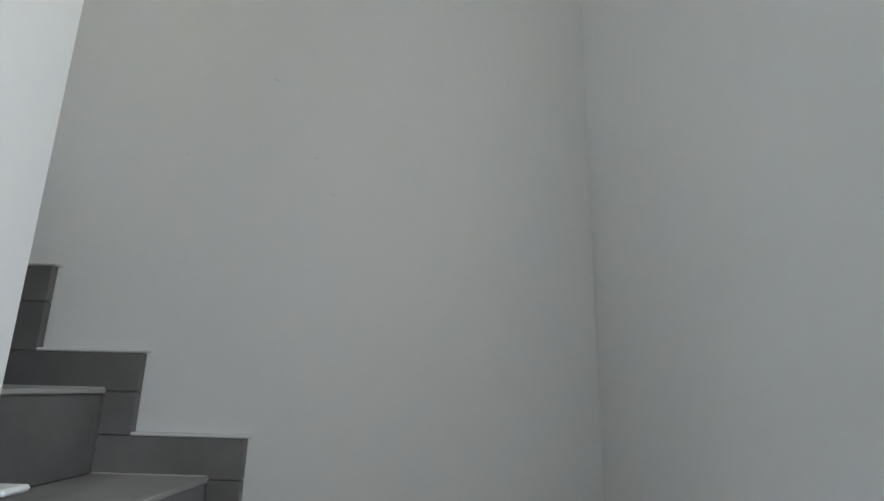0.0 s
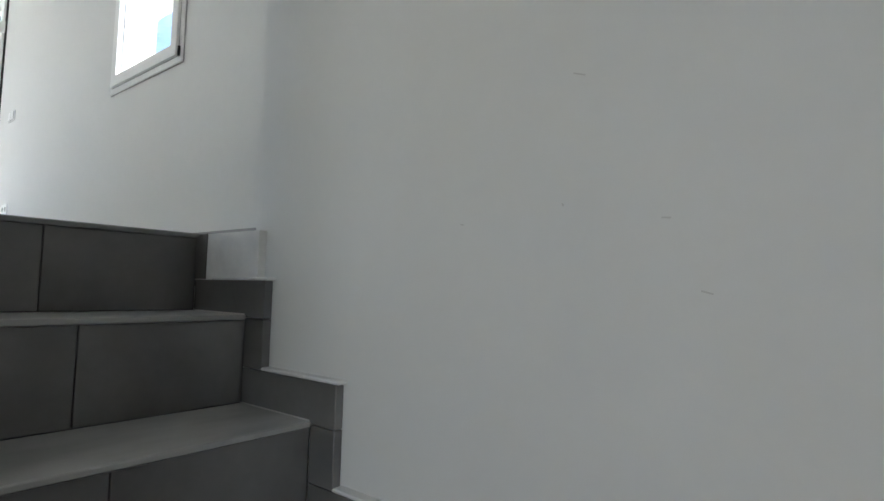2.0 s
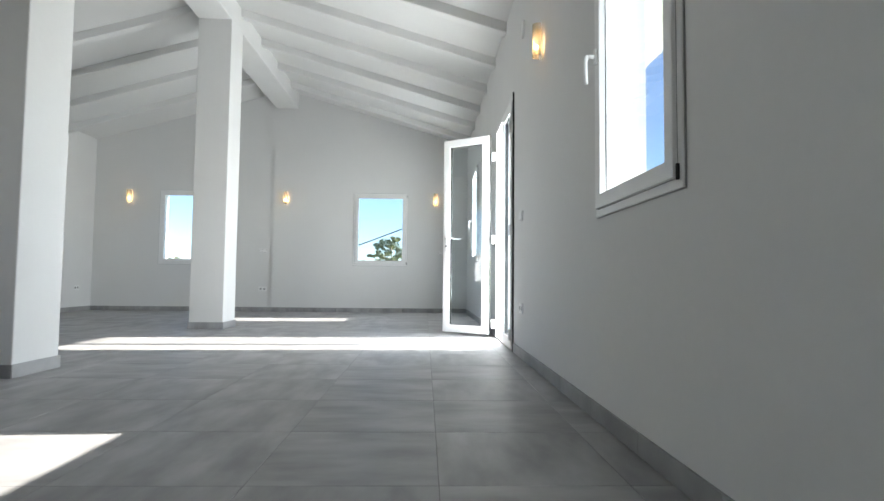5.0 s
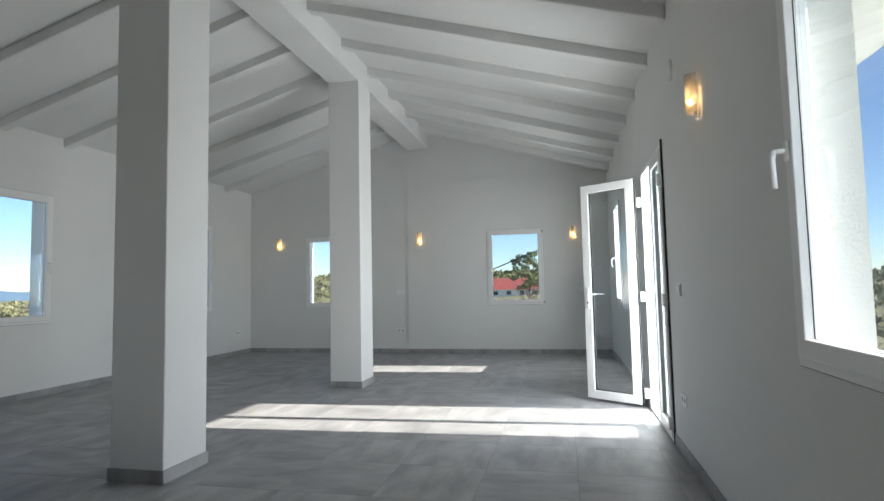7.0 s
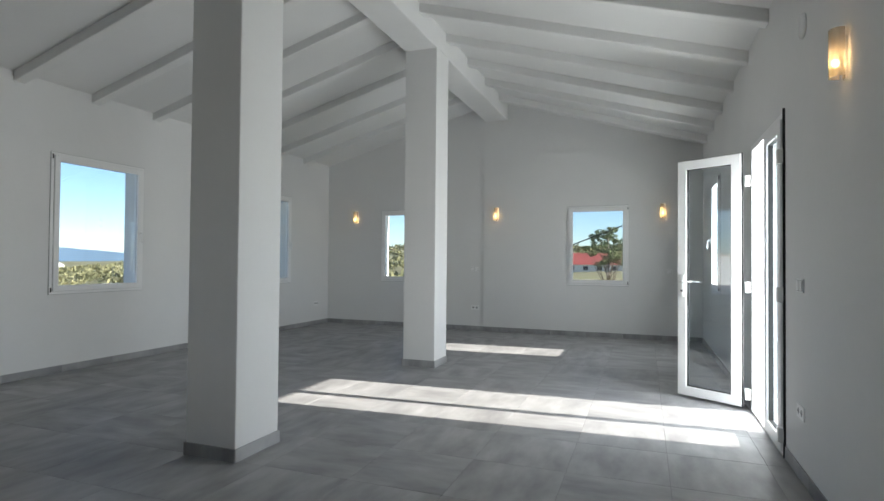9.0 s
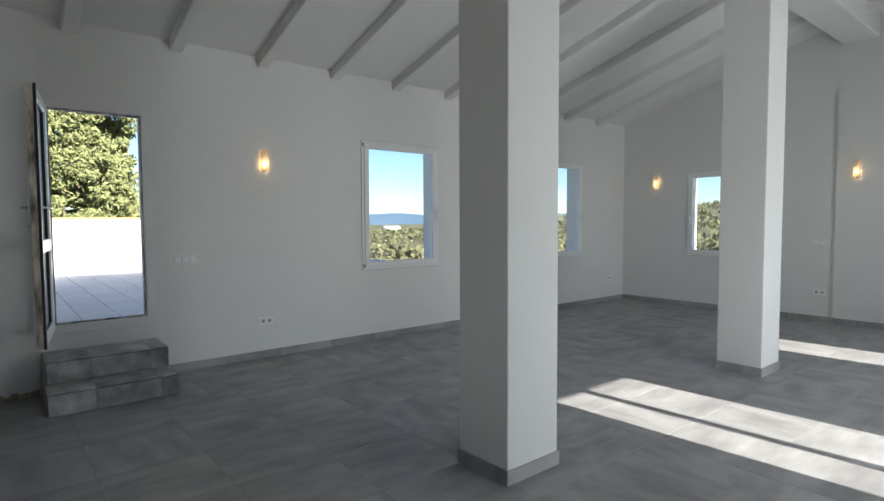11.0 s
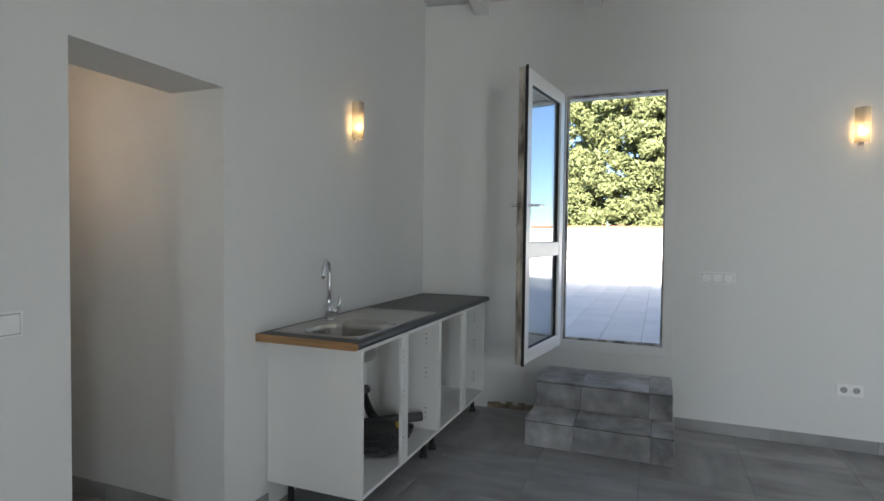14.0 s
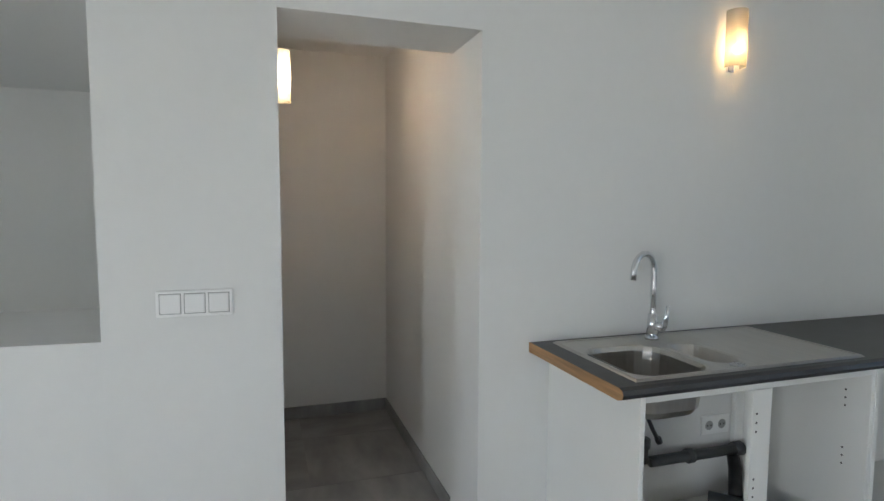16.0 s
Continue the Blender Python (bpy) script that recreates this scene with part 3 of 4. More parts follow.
for k in range(0, 8):
    z1, z0 = LEVEL[k] - 0.014, (LEVEL[k + 1] if k < 7 else LOW) + 0.001
    ymid = (1.27, 1.27, 1.24, 1.22, 1.26, 1.2, 1.2, 1.2)[k]
    for y0, y1 in ((STAIR_S + 0.012, ymid - 0.001), (ymid + 0.001, STAIR_N - 0.012)):
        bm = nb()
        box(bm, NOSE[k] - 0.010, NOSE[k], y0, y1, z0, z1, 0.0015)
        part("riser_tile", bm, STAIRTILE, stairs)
    bm = nb()
    box(bm, NOSE[k] - 0.014, NOSE[k] + 0.007, STAIR_S + 0.012, STAIR_N - 0.012, z1 + 0.0005, LEVEL[k] - 0.0125 if k else LEVEL[k] - 0.003, 0.001)
    part("nosing_trim", bm, GROUT, stairs, "thin dark nosing strip")
# stepped skirting: an upright tile and a level tile at each step, both sides
for side, y0, y1 in ((1, STAIR_N - 0.012, STAIR_N + 0.011), (-1, LWALL - 0.004, STAIR_S + 0.012)):
    for k in range(1, 8):
        back, front, z = NOSE[k - 1], NOSE[k], LEVEL[k]
        up = front + 0.083
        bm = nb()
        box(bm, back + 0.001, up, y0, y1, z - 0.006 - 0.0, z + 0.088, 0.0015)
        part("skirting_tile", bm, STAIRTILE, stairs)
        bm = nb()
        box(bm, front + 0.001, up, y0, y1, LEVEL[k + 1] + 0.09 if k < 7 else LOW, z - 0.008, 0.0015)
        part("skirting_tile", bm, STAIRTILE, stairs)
        bm = nb()
        ya, yb = (y0 - 0.003, y1 + 0.008) if side > 0 else (y0 - 0.008, y1 + 0.003)
        nxt = NOSE[k - 1] + 0.083 if k > 1 else back + 0.09
        box(bm, nxt, up + 0.010, ya, yb, z + 0.089, z + 0.097, 0.003)
        part("skirting_ledge", bm, PLASTER, stairs, "white plaster ledge over the skirting")
    # top riser: skirting strip with bare plaster patch above
    ya, yb = (STAIR_N - 0.010, YN - 0.2) if side > 0 else (0.62, STAIR_S + 0.010)
    bm = nb()
    box(bm, NOSE[0] - 0.2, -0.94, ya, yb, LEVEL[1] + 0.086, -0.004)
    part("plaster_patch", bm, PATCH, stairs, "bare plaster patch beside the top step")
    bm = nb()
    yc, yd = (STAIR_N - 0.014, STAIR_N - 0.009) if side > 0 else (STAIR_S + 0.009, STAIR_S + 0.014)
    box(bm, NOSE[0], NOSE[0] + 0.055, yc, yd, LEVEL[1] + 0.09, -0.004)
    part("skirting_tile", bm, STAIRTILE, stairs)

for sx, szz, ln, an in ((-0.085, 0.214, 0.022, 20), (-0.316, -0.021, 0.007, 10), (0.051, -0.03, 0.013, 5), (0.105, -0.137, 0.016, 15), (-0.112, 0.001, 0.005, 60)):
    bm = nb()
    box(bm, -ln / 2, ln / 2, -0.0006, 0.0004, -0.0012, 0.0012)
    ob = mesh_ob("scuff_mark", bm, SCUFF)
    ob.matrix_basis = pose(sx, STAIR_N + 0.0118, szz, 0, an, 0)
    tagged(ob, "faint grey scuff on the white stair wall", "scuff", kind="structure")

# two steps up to the terrace door
steps = thing("terrace_steps", "two grey mottled tiled steps below the terrace door", "steps", kind="structure")
for x0, x1, yf, yb, z0, z1, cuts in ((-3.235, -2.30, -4.30, YS, 0.0, 0.185, (-3.10, -2.62)), (-3.225, -2.315, -4.60, YS, 0.185, 0.375, (-3.08, -2.63))):
    bm = nb()
    box(bm, x0 + 0.01, x1 - 0.01, yb, yf - 0.01, z0, z1 - 0.012)
    part("step_core", bm, GROUT, steps)
    xs = [x0, *cuts, x1]
    for a, b in zip(xs, xs[1:]):
        bm = nb()
        box(bm, a + 0.0015, b - 0.0015, yf - 0.01, yf, z0 + 0.002, z1 - 0.013, 0.0015)
        part("riser_tile", bm, STEPTILE, steps)
        bm = nb()
        box(bm, a + 0.0015, b - 0.0015, yb + 0.001, yf + 0.006, z1 - 0.012, z1, 0.002)
        part("tread_tile", bm, STEPTILE, steps)
    bm = nb()
    box(bm, x0 + 0.001, x1 - 0.001, yf - 0.008, yf + 0.003, z1 - 0.0165, z1 - 0.0125)
    part("nosing_trim", bm, GASKET, steps, "thin dark line under the tread edge")
    for xa, xb in ((x0 - 0.004, x0 + 0.01), (x1 - 0.01, x1 + 0.004)):
        bm = nb()
        box(bm, xa, xb, yb + 0.001, yf - 0.012, z0 + 0.002, z1 - 0.013, 0.001)
        part("side_tile", bm, STEPTILE, steps)


# ---- wall lamps ----
def sconce(m):
    """Local -y points away from the wall."""
    ob = thing("wall_lamp", "lit wall lamp with a frosted glass shade", "lamp", "frosted glass wall lamps", at=m)
    bm = nb()
    box(bm, -0.016, 0.016, -0.014, 0, -0.11, 0.10, 0.003, 2)
    cyl(bm, (0, -0.012, -0.02), (0, -0.05, -0.02), 0.008)
    part("bracket", bm, CHROME, ob, "polished metal bracket")
    bm = nb()
    pts_o = [(0.042 * math.sin(radians(a)), -0.018 - 0.055 * math.cos(radians(a)) ** 0.6 if abs(a) < 90 else -0.018) for a in range(-90, 91, 15)]
    pts_i = [(x * 0.94, y * 0.94 - 0.001) for x, y in pts_o]
    lower, upper = -0.095, 0.135
    prof = pts_o + pts_i[::-1]
    prism(bm, [(x, y, lower) for x, y in prof], (0, 0, upper - lower))
    part("shade", bm, SHADE, ob, "frosted glass shade")
    bm = nb()
    bmesh.ops.create_uvsphere(bm, u_segments=12, v_segments=8, radius=0.016, matrix=Matrix.Translation((0, -0.045, -0.025)))
    part("bulb", bm, BULB, ob, "glowing warm bulb", True)
    return ob


LAMPS = (("w", XW, -4.397, 2.17), ("w", XWN, -1.415, 2.17), ("w", XWN, 1.475, 2.17), ("s", -4.340, YS, 2.148), ("e", XE, -3.752, 2.122),
         ("n", -4.425, YN, 2.295), ("c", -0.45, -1.93, 2.02))
for kind, x, y, z in LAMPS:
    sconce(pose(x, y, z, 0, 0, {"w": 90, "s": 180, "e": -90, "n": 0, "c": 0}[kind]))
    d = {"w": (0.12, 0), "s": (0, 0.12), "e": (-0.12, 0), "n": (0, -0.12), "c": (0, -0.12)}[kind]
    l = new("lamp_light", bpy.data.lights.new("lamp_light", "POINT"))
    l.data.energy, l.data.color, l.data.shadow_soft_size = 1.1 if kind == "c" else 0.05, (1.0, 0.76, 0.58) if kind == "c" else (1.0, 0.64, 0.33), 0.02
    l.location = (x + d[0] * 0.40, y + d[1] * 0.40, z + 0.02)


# ---- switches and sockets ----
def plate(name, label, cat, n, m, kind="switch"):
    ob = thing(name, label, cat, at=m)
    w = 0.071 * n
    bm = nb()
    box(bm, -w / 2 - 0.006, w / 2 + 0.006, -0.009, 0, -0.042, 0.042, 0.003, 2)
    part("plate", bm, PVC, ob)
    for i in range(n):
        cx = -w / 2 + 0.071 * (i + 0.5)
        bm = nb()
        if kind == "switch":
            # grey square paints the shade in the gap round the rocker
            gm = nb()
            box(gm, cx - 0.0315, cx + 0.0315, -0.0105, -0.0085, -0.0325, 0.0325)
            part("shadow_gap", gm, GREYGAP, ob)
            box(bm, cx - 0.029, cx + 0.029, -0.014, -0.008, -0.030, 0.030, 0.002, 2)
            part("rocker", bm, PVC, ob)
        else:
            cyl(bm, (cx, -0.0095, 0), (cx, -0.004, 0), 0.021, 20)
            part("socket_well", bm, GREYGAP, ob, "recessed socket")
            for s in (-1, 1):
                bm = nb()
                cyl(bm, (cx + s * 0.0095, -0.011, 0), (cx + s * 0.0095, -0.009, 0), 0.0035, 8)
                part("pin_hole", bm, SOCKHOLE, ob)
    return ob


FN, FS, FW, FE = 0, 180, 90, -90
plate("light_switch", "white triple light switch beside the closet opening", "switch", 3, pose(XE, -1.658, 1.134, 0, 0, FE))
plate("light_switch", "white triple light switch beside the terrace door", "switch", 3, pose(-3.515, YS, 1.13, 0, 0, FS))
plate("power_socket", "white double power socket low on the wall", "socket", 2, pose(-4.33, YS, 0.41, 0, 0, FS), "socket")
plate("light_switch", "white double light switch beside the glazed door", "switch", 2, pose(-5.25, YN, 1.18, 0, 0, FN))
plate("power_socket", "white double power socket beside the glazed door", "socket", 2, pose(-5.25, YN, 0.41, 0, 0, FN), "socket")
plate("power_socket", "white double power socket on the gable wall", "socket", 2, pose(XW, -1.83, 0.43, 0, 0, FW), "socket")
plate("light_switch", "white double wall plate on the gable wall", "switch", 2, pose(XW, -1.84, 1.16, 0, 0, FW))
plate("light_switch", "white single wall plate on the gable wall", "switch", 1, pose(XWN, 1.58, 1.16, 0, 0, FW))
plate("power_socket", "white double power socket near the corner", "socket", 2, pose(-10.9, YS, 0.43, 0, 0, FS), "socket")
bm = nb()
cyl(bm, (-5.18, YN, 2.75), (-5.18, YN - 0.01, 2.75), 0.075, 24)
tagged(mesh_ob("junction_cover", bm, PVC, True), "round white junction box cover high on the wall", "cover")

# ---- kitchen ----
KX0, KX1 = XE, -1.84
KZ0, KZ1 = 0.145, 0.882


def carcass(y0, y1, end_panel, label):
    ob = thing("base_cabinet", label, "cabinet", "open base cabinets under the worktop")
    t = 0.018
    for y in (y0, y1 + t):
        bm = nb()
        box(bm, KX1 + 0.012, KX0 - 0.004, y - t, y, KZ0, KZ1, 0.001)
        part("side_panel", bm, MELAMINE, ob)
    bm = nb()
    box(bm, KX1 + 0.012, KX0 - 0.004, y1 + t, y0 - t, KZ0, KZ0 + t, 0.001)
    part("bottom_panel", bm, MELAMINE, ob)
    bm = nb()
    box(bm, KX1 + 0.012, KX1 + 0.03, y1 + t, y0 - t, KZ1 - 0.022, KZ1 - 0.002, 0.001)
    part("front_rail", bm, MELAMINE, ob)
    bm = nb()
    yc = y0 - 0.475 * (y0 - y1)
    box(bm, KX1 + 0.010, KX1 + 0.028, yc - 0.04, yc + 0.04, KZ0 + 0.001, KZ1 - 0.023, 0.001)
    stile = part("centre_stile", bm, MELAMINE, ob)
    for z in (0.24, 0.27, 0.30, 0.50, 0.53, 0.56, 0.72, 0.75, 0.78):
        bm = nb()
        cyl(bm, (KX1 + 0.0095, yc + 0.022, z), (KX1 + 0.0105, yc + 0.022, z), 0.004, 8)
        part("shelf_hole", bm, SOCKHOLE, stile)
        bm = nb()
        cyl(bm, (KX1 + 0.10, y1 + 2 * t - 0.0005 - t, z), (KX1 + 0.10, y1 + 2 * t + 0.0008 - t, z), 0.004, 8)
        part("shelf_hole", bm, SOCKHOLE, ob)
    for x in (KX1 + 0.09, KX0 - 0.10):
        for y in (y0 - 0.07, y1 + 0.07):
            bm = nb()
            cyl(bm, (x, y, 0.0), (x, y, 0.02), 0.028, 14, 0.022)
            cyl(bm, (x, y, 0.02), (x, y, 0.12), 0.016, 12)
            cyl(bm, (x, y, 0.12), (x, y, KZ0), 0.03, 14)
            part("leg", bm, BLACKPL, ob, "black plastic leg", False)
    return ob


carcass(-2.925, -3.915, True, "white open base cabinet without doors under the sink")
carcass(-3.92, -4.905, False, "white empty open base cabinet without doors")

top = thing("worktop", "dark slate laminate worktop with an oak-coloured end", "worktop")
WY0, WY1, WZ0, WZ1 = -2.838, -4.918, KZ1 + 0.001, 0.921
SKX0, SKX1, SKY0, SKY1 = -1.316, -1.808, -2.922, -3.875
bm = nb()
prof = [(XE - 0.001, WZ0), (KX1 + 0.004, WZ0), (KX1 - 0.012, WZ0 + 0.006), (KX1 - 0.017, (WZ0 + WZ1) / 2), (KX1 - 0.012, WZ1 - 0.006), (KX1 + 0.004, WZ1), (XE - 0.001, WZ1)]
prism(bm, [(x, WY0 - 0.004, z) for x, z in prof], (0, SKY0 + 0.02 - WY0 + 0.004 - 0.06, 0))
prism(bm, [(x, SKY1 + 0.03, z) for x, z in prof], (0, WY1 - SKY1 - 0.03, 0))
ya, yb = SKY0 - 0.04, SKY1 + 0.03
front = [(SKX1 + 0.03, WZ0), *prof[1:6], (SKX1 + 0.03, WZ1)]
prism(bm, [(x, ya, z) for x, z in front], (0, yb - ya, 0))
box(bm, SKX0 - 0.03, XE - 0.001, yb, ya, WZ0, WZ1)
part("top_slab", bm, WORKTOP, top)
bm = nb()
prism(bm, [(x, WY0, z) for x, z in prof], (0, -0.0035, 0))
part("end_band", bm, OAK, top, "oak-coloured end band")

sink = thing("sink", "stainless steel sink with two bowls and a drainer", "sink")


def bowl(bm, cx, cy, hx, hy, r, depth, z):
    """A rounded rectangular bowl with a turned-in lip; returns its rim loop."""
    def loop(k, zz, rr):
        vs = []
        for qx, qy, a0 in ((1, 1, 0), (-1, 1, 90), (-1, -1, 180), (1, -1, 270)):
            for a in range(0, 91, 18):
                an = radians(a0 + a)
                vs.append(bm.verts.new((cx + qx * (hx - k - rr) + rr * math.cos(an), cy + qy * (hy - k - rr) + rr * math.sin(an), zz)))
        return vs
    rows = [loop(0, z, r), loop(0.006, z - 0.004, r), loop(0.010, z - 0.02, r), loop(0.018, z - depth + 0.03, r), loop(0.035, z - depth + 0.006, r * 0.8), loop(0.07, z - depth, r * 0.4)]
    for a, b in zip(rows, rows[1:]):
        for i in range(len(a)):
            j = (i + 1) % len(a)
            bm.faces.new((a[i], a[j], b[j], b[i]))
    bm.faces.new(rows[-1])
    return rows[0]


bm = nb()
zt = WZ1 + 0.005
outer = [bm.verts.new(p) for p in ((SKX0, SKY0, zt), (SKX1, SKY0, zt), (SKX1, SKY1, zt), (SKX0, SKY1, zt))]
r1 = bowl(bm, -1.610, -3.105, 0.180, 0.165, 0.10, 0.16, zt - 0.001)
r2 = bowl(bm, -1.600, -3.365, 0.135, 0.074, 0.06, 0.09, zt - 0.001)
edges = [bm.edges.new((outer[i], outer[(i + 1) % 4])) for i in range(4)]
edges += [bm.edges.get((r[i], r[(i + 1) % len(r)])) for r in (r1, r2) for i in range(len(r))]
bmesh.ops.triangle_fill(bm, use_beauty=True, edges=edges)
lip = [bm.verts.new((v.co.x + (0.004 if v.co.x > -1.5 else -0.004), v.co.y + (0.004 if v.co.y > -3.4 else -0.004), WZ1 + 0.0005)) for v in outer]
for i in range(4):
    j = (i + 1) % 4
    bm.faces.new((outer[i], outer[j], lip[j], lip[i]))
part("basin", bm, STEEL, sink)
bm = nb()
ring(bm, SKX1 + 0.003, SKX0 - 0.003, SKY1 + 0.003, SKY0 - 0.003, 0.010, -zt - 0.003, -zt, 0.001)
bm.transform(Matrix(((1, 0, 0, 0), (0, 0, 1, 0), (0, -1, 0, 0), (0, 0, 0, 1))))
part("rim", bm, STEEL, sink, "raised steel rim")
bm = nb()
cyl(bm, (-1.772, -3.345, zt), (-1.772, -3.345, zt + 0.004), 0.024, 20)
part("plug", bm, CHROME, sink, "round chrome plug", True)
for cx, cy, zz in ((-1.610, -3.105, zt - 0.159), (-1.600, -3.365, zt - 0.089)):
    bm = nb()
    cyl(bm, (cx, cy, zz), (cx, cy, zz + 0.004), 0.035, 20)
    part("drain", bm, CHROME, sink, "round drain", True)

tap = thing("kitchen_tap", "chrome kitchen tap with a tall curved spout", "tap", at=pose(-1.384, -3.319, zt, 0, 0, -70))
bm = nb()
cyl(bm, (0, 0, 0), (0, 0, 0.012), 0.027, 20, 0.024)
cyl(bm, (0, 0, 0.012), (0, 0, 0.10), 0.022, 20, 0.018)
part("body", bm, CHROME, tap, smooth=True)
bm = nb()
pts = [(0, 0, 0.09), (0, 0, 0.20), (0, 0, 0.27)] + [(-0.07 + 0.07 * math.cos(radians(a)), 0, 0.27 + 0.07 * math.sin(radians(a))) for a in range(15, 181, 15)] + [(-0.142, 0, 0.245)]
tube(bm, pts, 0.0115, 14)
part("spout", bm, CHROME, tap, smooth=True)
bm = nb()
cyl(bm, (0, 0, 0.055), (0, -0.05, 0.055), 0.017, 16)
tube(bm, [(0, -0.048, 0.055), (0, -0.056, 0.09), (0, -0.064, 0.14)], lambda s: 0.013 - 0.005 * s, 12)
part("lever", bm, CHROME, tap, smooth=True)

# plumbing and things left in the cabinet
pipe = thing("waste_pipe", "dark grey plastic waste pipe along the wall", "pipe")
bm = nb()
tube(bm, [(-1.32, -3.345, 0.47), (-1.32, -3.345, 0.42), (-1.32, -3.355, 0.395), (-1.32, -3.385, 0.385), (-1.32, -3.60, 0.383), (-1.32, -3.86, 0.38)], 0.023, 12)
part("run", bm, GREYPIPE, pipe, smooth=True)
for a, b in (((-1.32, -3.345, 0.455), (-1.32, -3.345, 0.49)), ((-1.32, -3.575, 0.383), (-1.32, -3.600, 0.383)), ((-1.32, -3.83, 0.38), (-1.32, -3.87, 0.38))):
    bm = nb()
    cyl(bm, a, b, 0.031, 16)
    part("collar", bm, GREYPIPE, pipe, smooth=True)
bm = nb()
tube(bm, [(-1.50, -3.20, 0.76), (-1.50, -3.21, 0.68), (-1.49, -3.25, 0.61), (-1.485, -3.28, 0.565)], 0.008, 8)
cyl(bm, (-1.485, -3.28, 0.568), (-1.483, -3.29, 0.55), 0.013, 10)
tagged(mesh_ob("overflow_hose", bm, GREYPIPE, True), "thin grey hose hanging under the sink", "hose")
plate("power_socket", "white double power socket on the wall inside the cabinet", "socket", 2, pose(XE - 0.001, -3.76, 0.485, 0, 0, FE), "socket")
def crumple(cx, cy, rx, ry, h, seed, turn=0.0, lift=0.0):
    bm = nb()
    bmesh.ops.create_icosphere(bm, subdivisions=4, radius=1.0)
    o = Vector((seed * 3.7, seed * 1.3, 0))
    for v in bm.verts:
        n = noise.noise(v.co * 2.0 + o) * 0.25 + noise.noise(v.co * 7 + o) * 0.12
        sx, sy = (abs(k) ** 0.6 * (1 if k > 0 else -1) for k in (v.co.x, v.co.y))
        x, y = sx * rx * (1 + 0.5 * n), sy * ry * (1 + 0.5 * n)
        ca, sa = math.cos(turn), math.sin(turn)
        v.co = Vector((cx + x * ca - y * sa, cy + x * sa + y * ca, max(KZ0 + 0.0195, KZ0 + 0.02 + lift + h * (0.5 + 0.5 * v.co.z * (1 + n)))))
    return bm


bag = thing("tool_pack", "plastic-wrapped pack in black, grey and yellow lying in the cabinet", "pack")
part("wrapping", crumple(-1.60, -3.60, 0.15, 0.26, 0.07, 1, 0.25), FOIL, bag, smooth=True)
part("black_panel", crumple(-1.57, -3.56, 0.11, 0.17, 0.05, 2, 0.3, 0.045), BLACKPL, bag, smooth=True)
part("yellow_label", crumple(-1.62, -3.72, 0.07, 0.06, 0.03, 3, 0.3, 0.05), YELLOW, bag, "yellow printed label", True)
box_ob = thing("small_black_box", "small black plastic box in the empty cabinet", "box")
bm = nb()
box(bm, -1.40, -1.31, -4.06, -3.97, KZ0 + 0.019, KZ0 + 0.16, 0.008, 2)
part("case", bm, BLACKPL, box_ob)
for yy in (-3.87, -4.10):
    bm = nb()
    box(bm, XE - 0.03, XE - 0.004, yy - 0.05, yy + 0.02, KZ0 + 0.02, KZ1 - 0.005, 0.002)
    tagged(mesh_ob("back_rail", bm, MELAMINE), "narrow white upright rail behind the cabinet", "rail")

roll = thing("pipe_offcut", "dark grey plastic pipe offcut lying in the cabinet", "pipe")
bm = nb()
tube(bm, [(-1.42, -3.60, 0.245), (-1.58, -3.74, 0.25), (-1.73, -3.86, 0.255)], 0.029, 14)
part("barrel", bm, GREYPIPE, roll, smooth=True)
roll2 = thing("pipe_elbow", "black plastic pipe elbow under the waste pipe", "pipe")
bm = nb()
tube(bm, [(-1.33, -3.82, 0.35), (-1.36, -3.80, 0.31), (-1.42, -3.74, 0.28), (-1.48, -3.68, 0.27)], 0.027, 14)
part("barrel", bm, BLACKPL, roll2, smooth=True)
glove = thing("work_glove", "yellow and grey work glove on the cabinet floor", "glove")
bm = nb()
bmesh.ops.create_icosphere(bm, subdivisions=3, radius=1.0)
for v in bm.verts:
    n = noise.noise(v.co * 3.1) * 0.3
    v.co = Vector((-1.42 + v.co.x * (0.07 + 0.05 * n), -3.47 + v.co.y * (0.11 + 0.05 * n), max(KZ0 + 0.0195, KZ0 + 0.046 + v.co.z * (0.034 + 0.03 * n))))
part("palm", bm, YELLOW, glove, smooth=True)

bm = nb()
for i in range(9):
    x = -1.86 - 0.05 * i
    yw = -4.90 - 0.165 * (x - XE) / (-2.36 - XE)
    box(bm, x - 0.027, x + 0.027, yw - 0.01, yw + 0.014 + 0.006 * math.sin(i * 1.9), 0.0, 0.045 + 0.012 * math.sin(i * 2.7), 0.004)
setting("trim", bm, RUBBLE, "bare broken plaster edge along the wall foot", "plaster edge")

# ---- outside ----
terr = thing("terrace", "pale tiled roof terrace behind a white parapet", "terrace", kind="structure")
bm = nb()
box(bm, -9.5, 3.5, -12.0, YS - T - 0.002, 0.2, 0.548)
part("slab", bm, TERRAGROUT, terr)
par = thing("parapet", "sunlit white parapet wall with a terracotta coping", "wall", kind="structure")
bm = nb()
box(bm, -9.5, 3.5, -12.25, -12.0, 0.2, 1.57)
part("wall", bm, STUCCO, par)
for i in range(26):
    bm = nb()
    box(bm, -9.5 + 0.5 * i + 0.002, -9.0 + 0.5 * i - 0.002, -12.28, -11.97, 1.57, 1.61, 0.006)
    part("coping_tile", bm, TERRACOTTA, par)


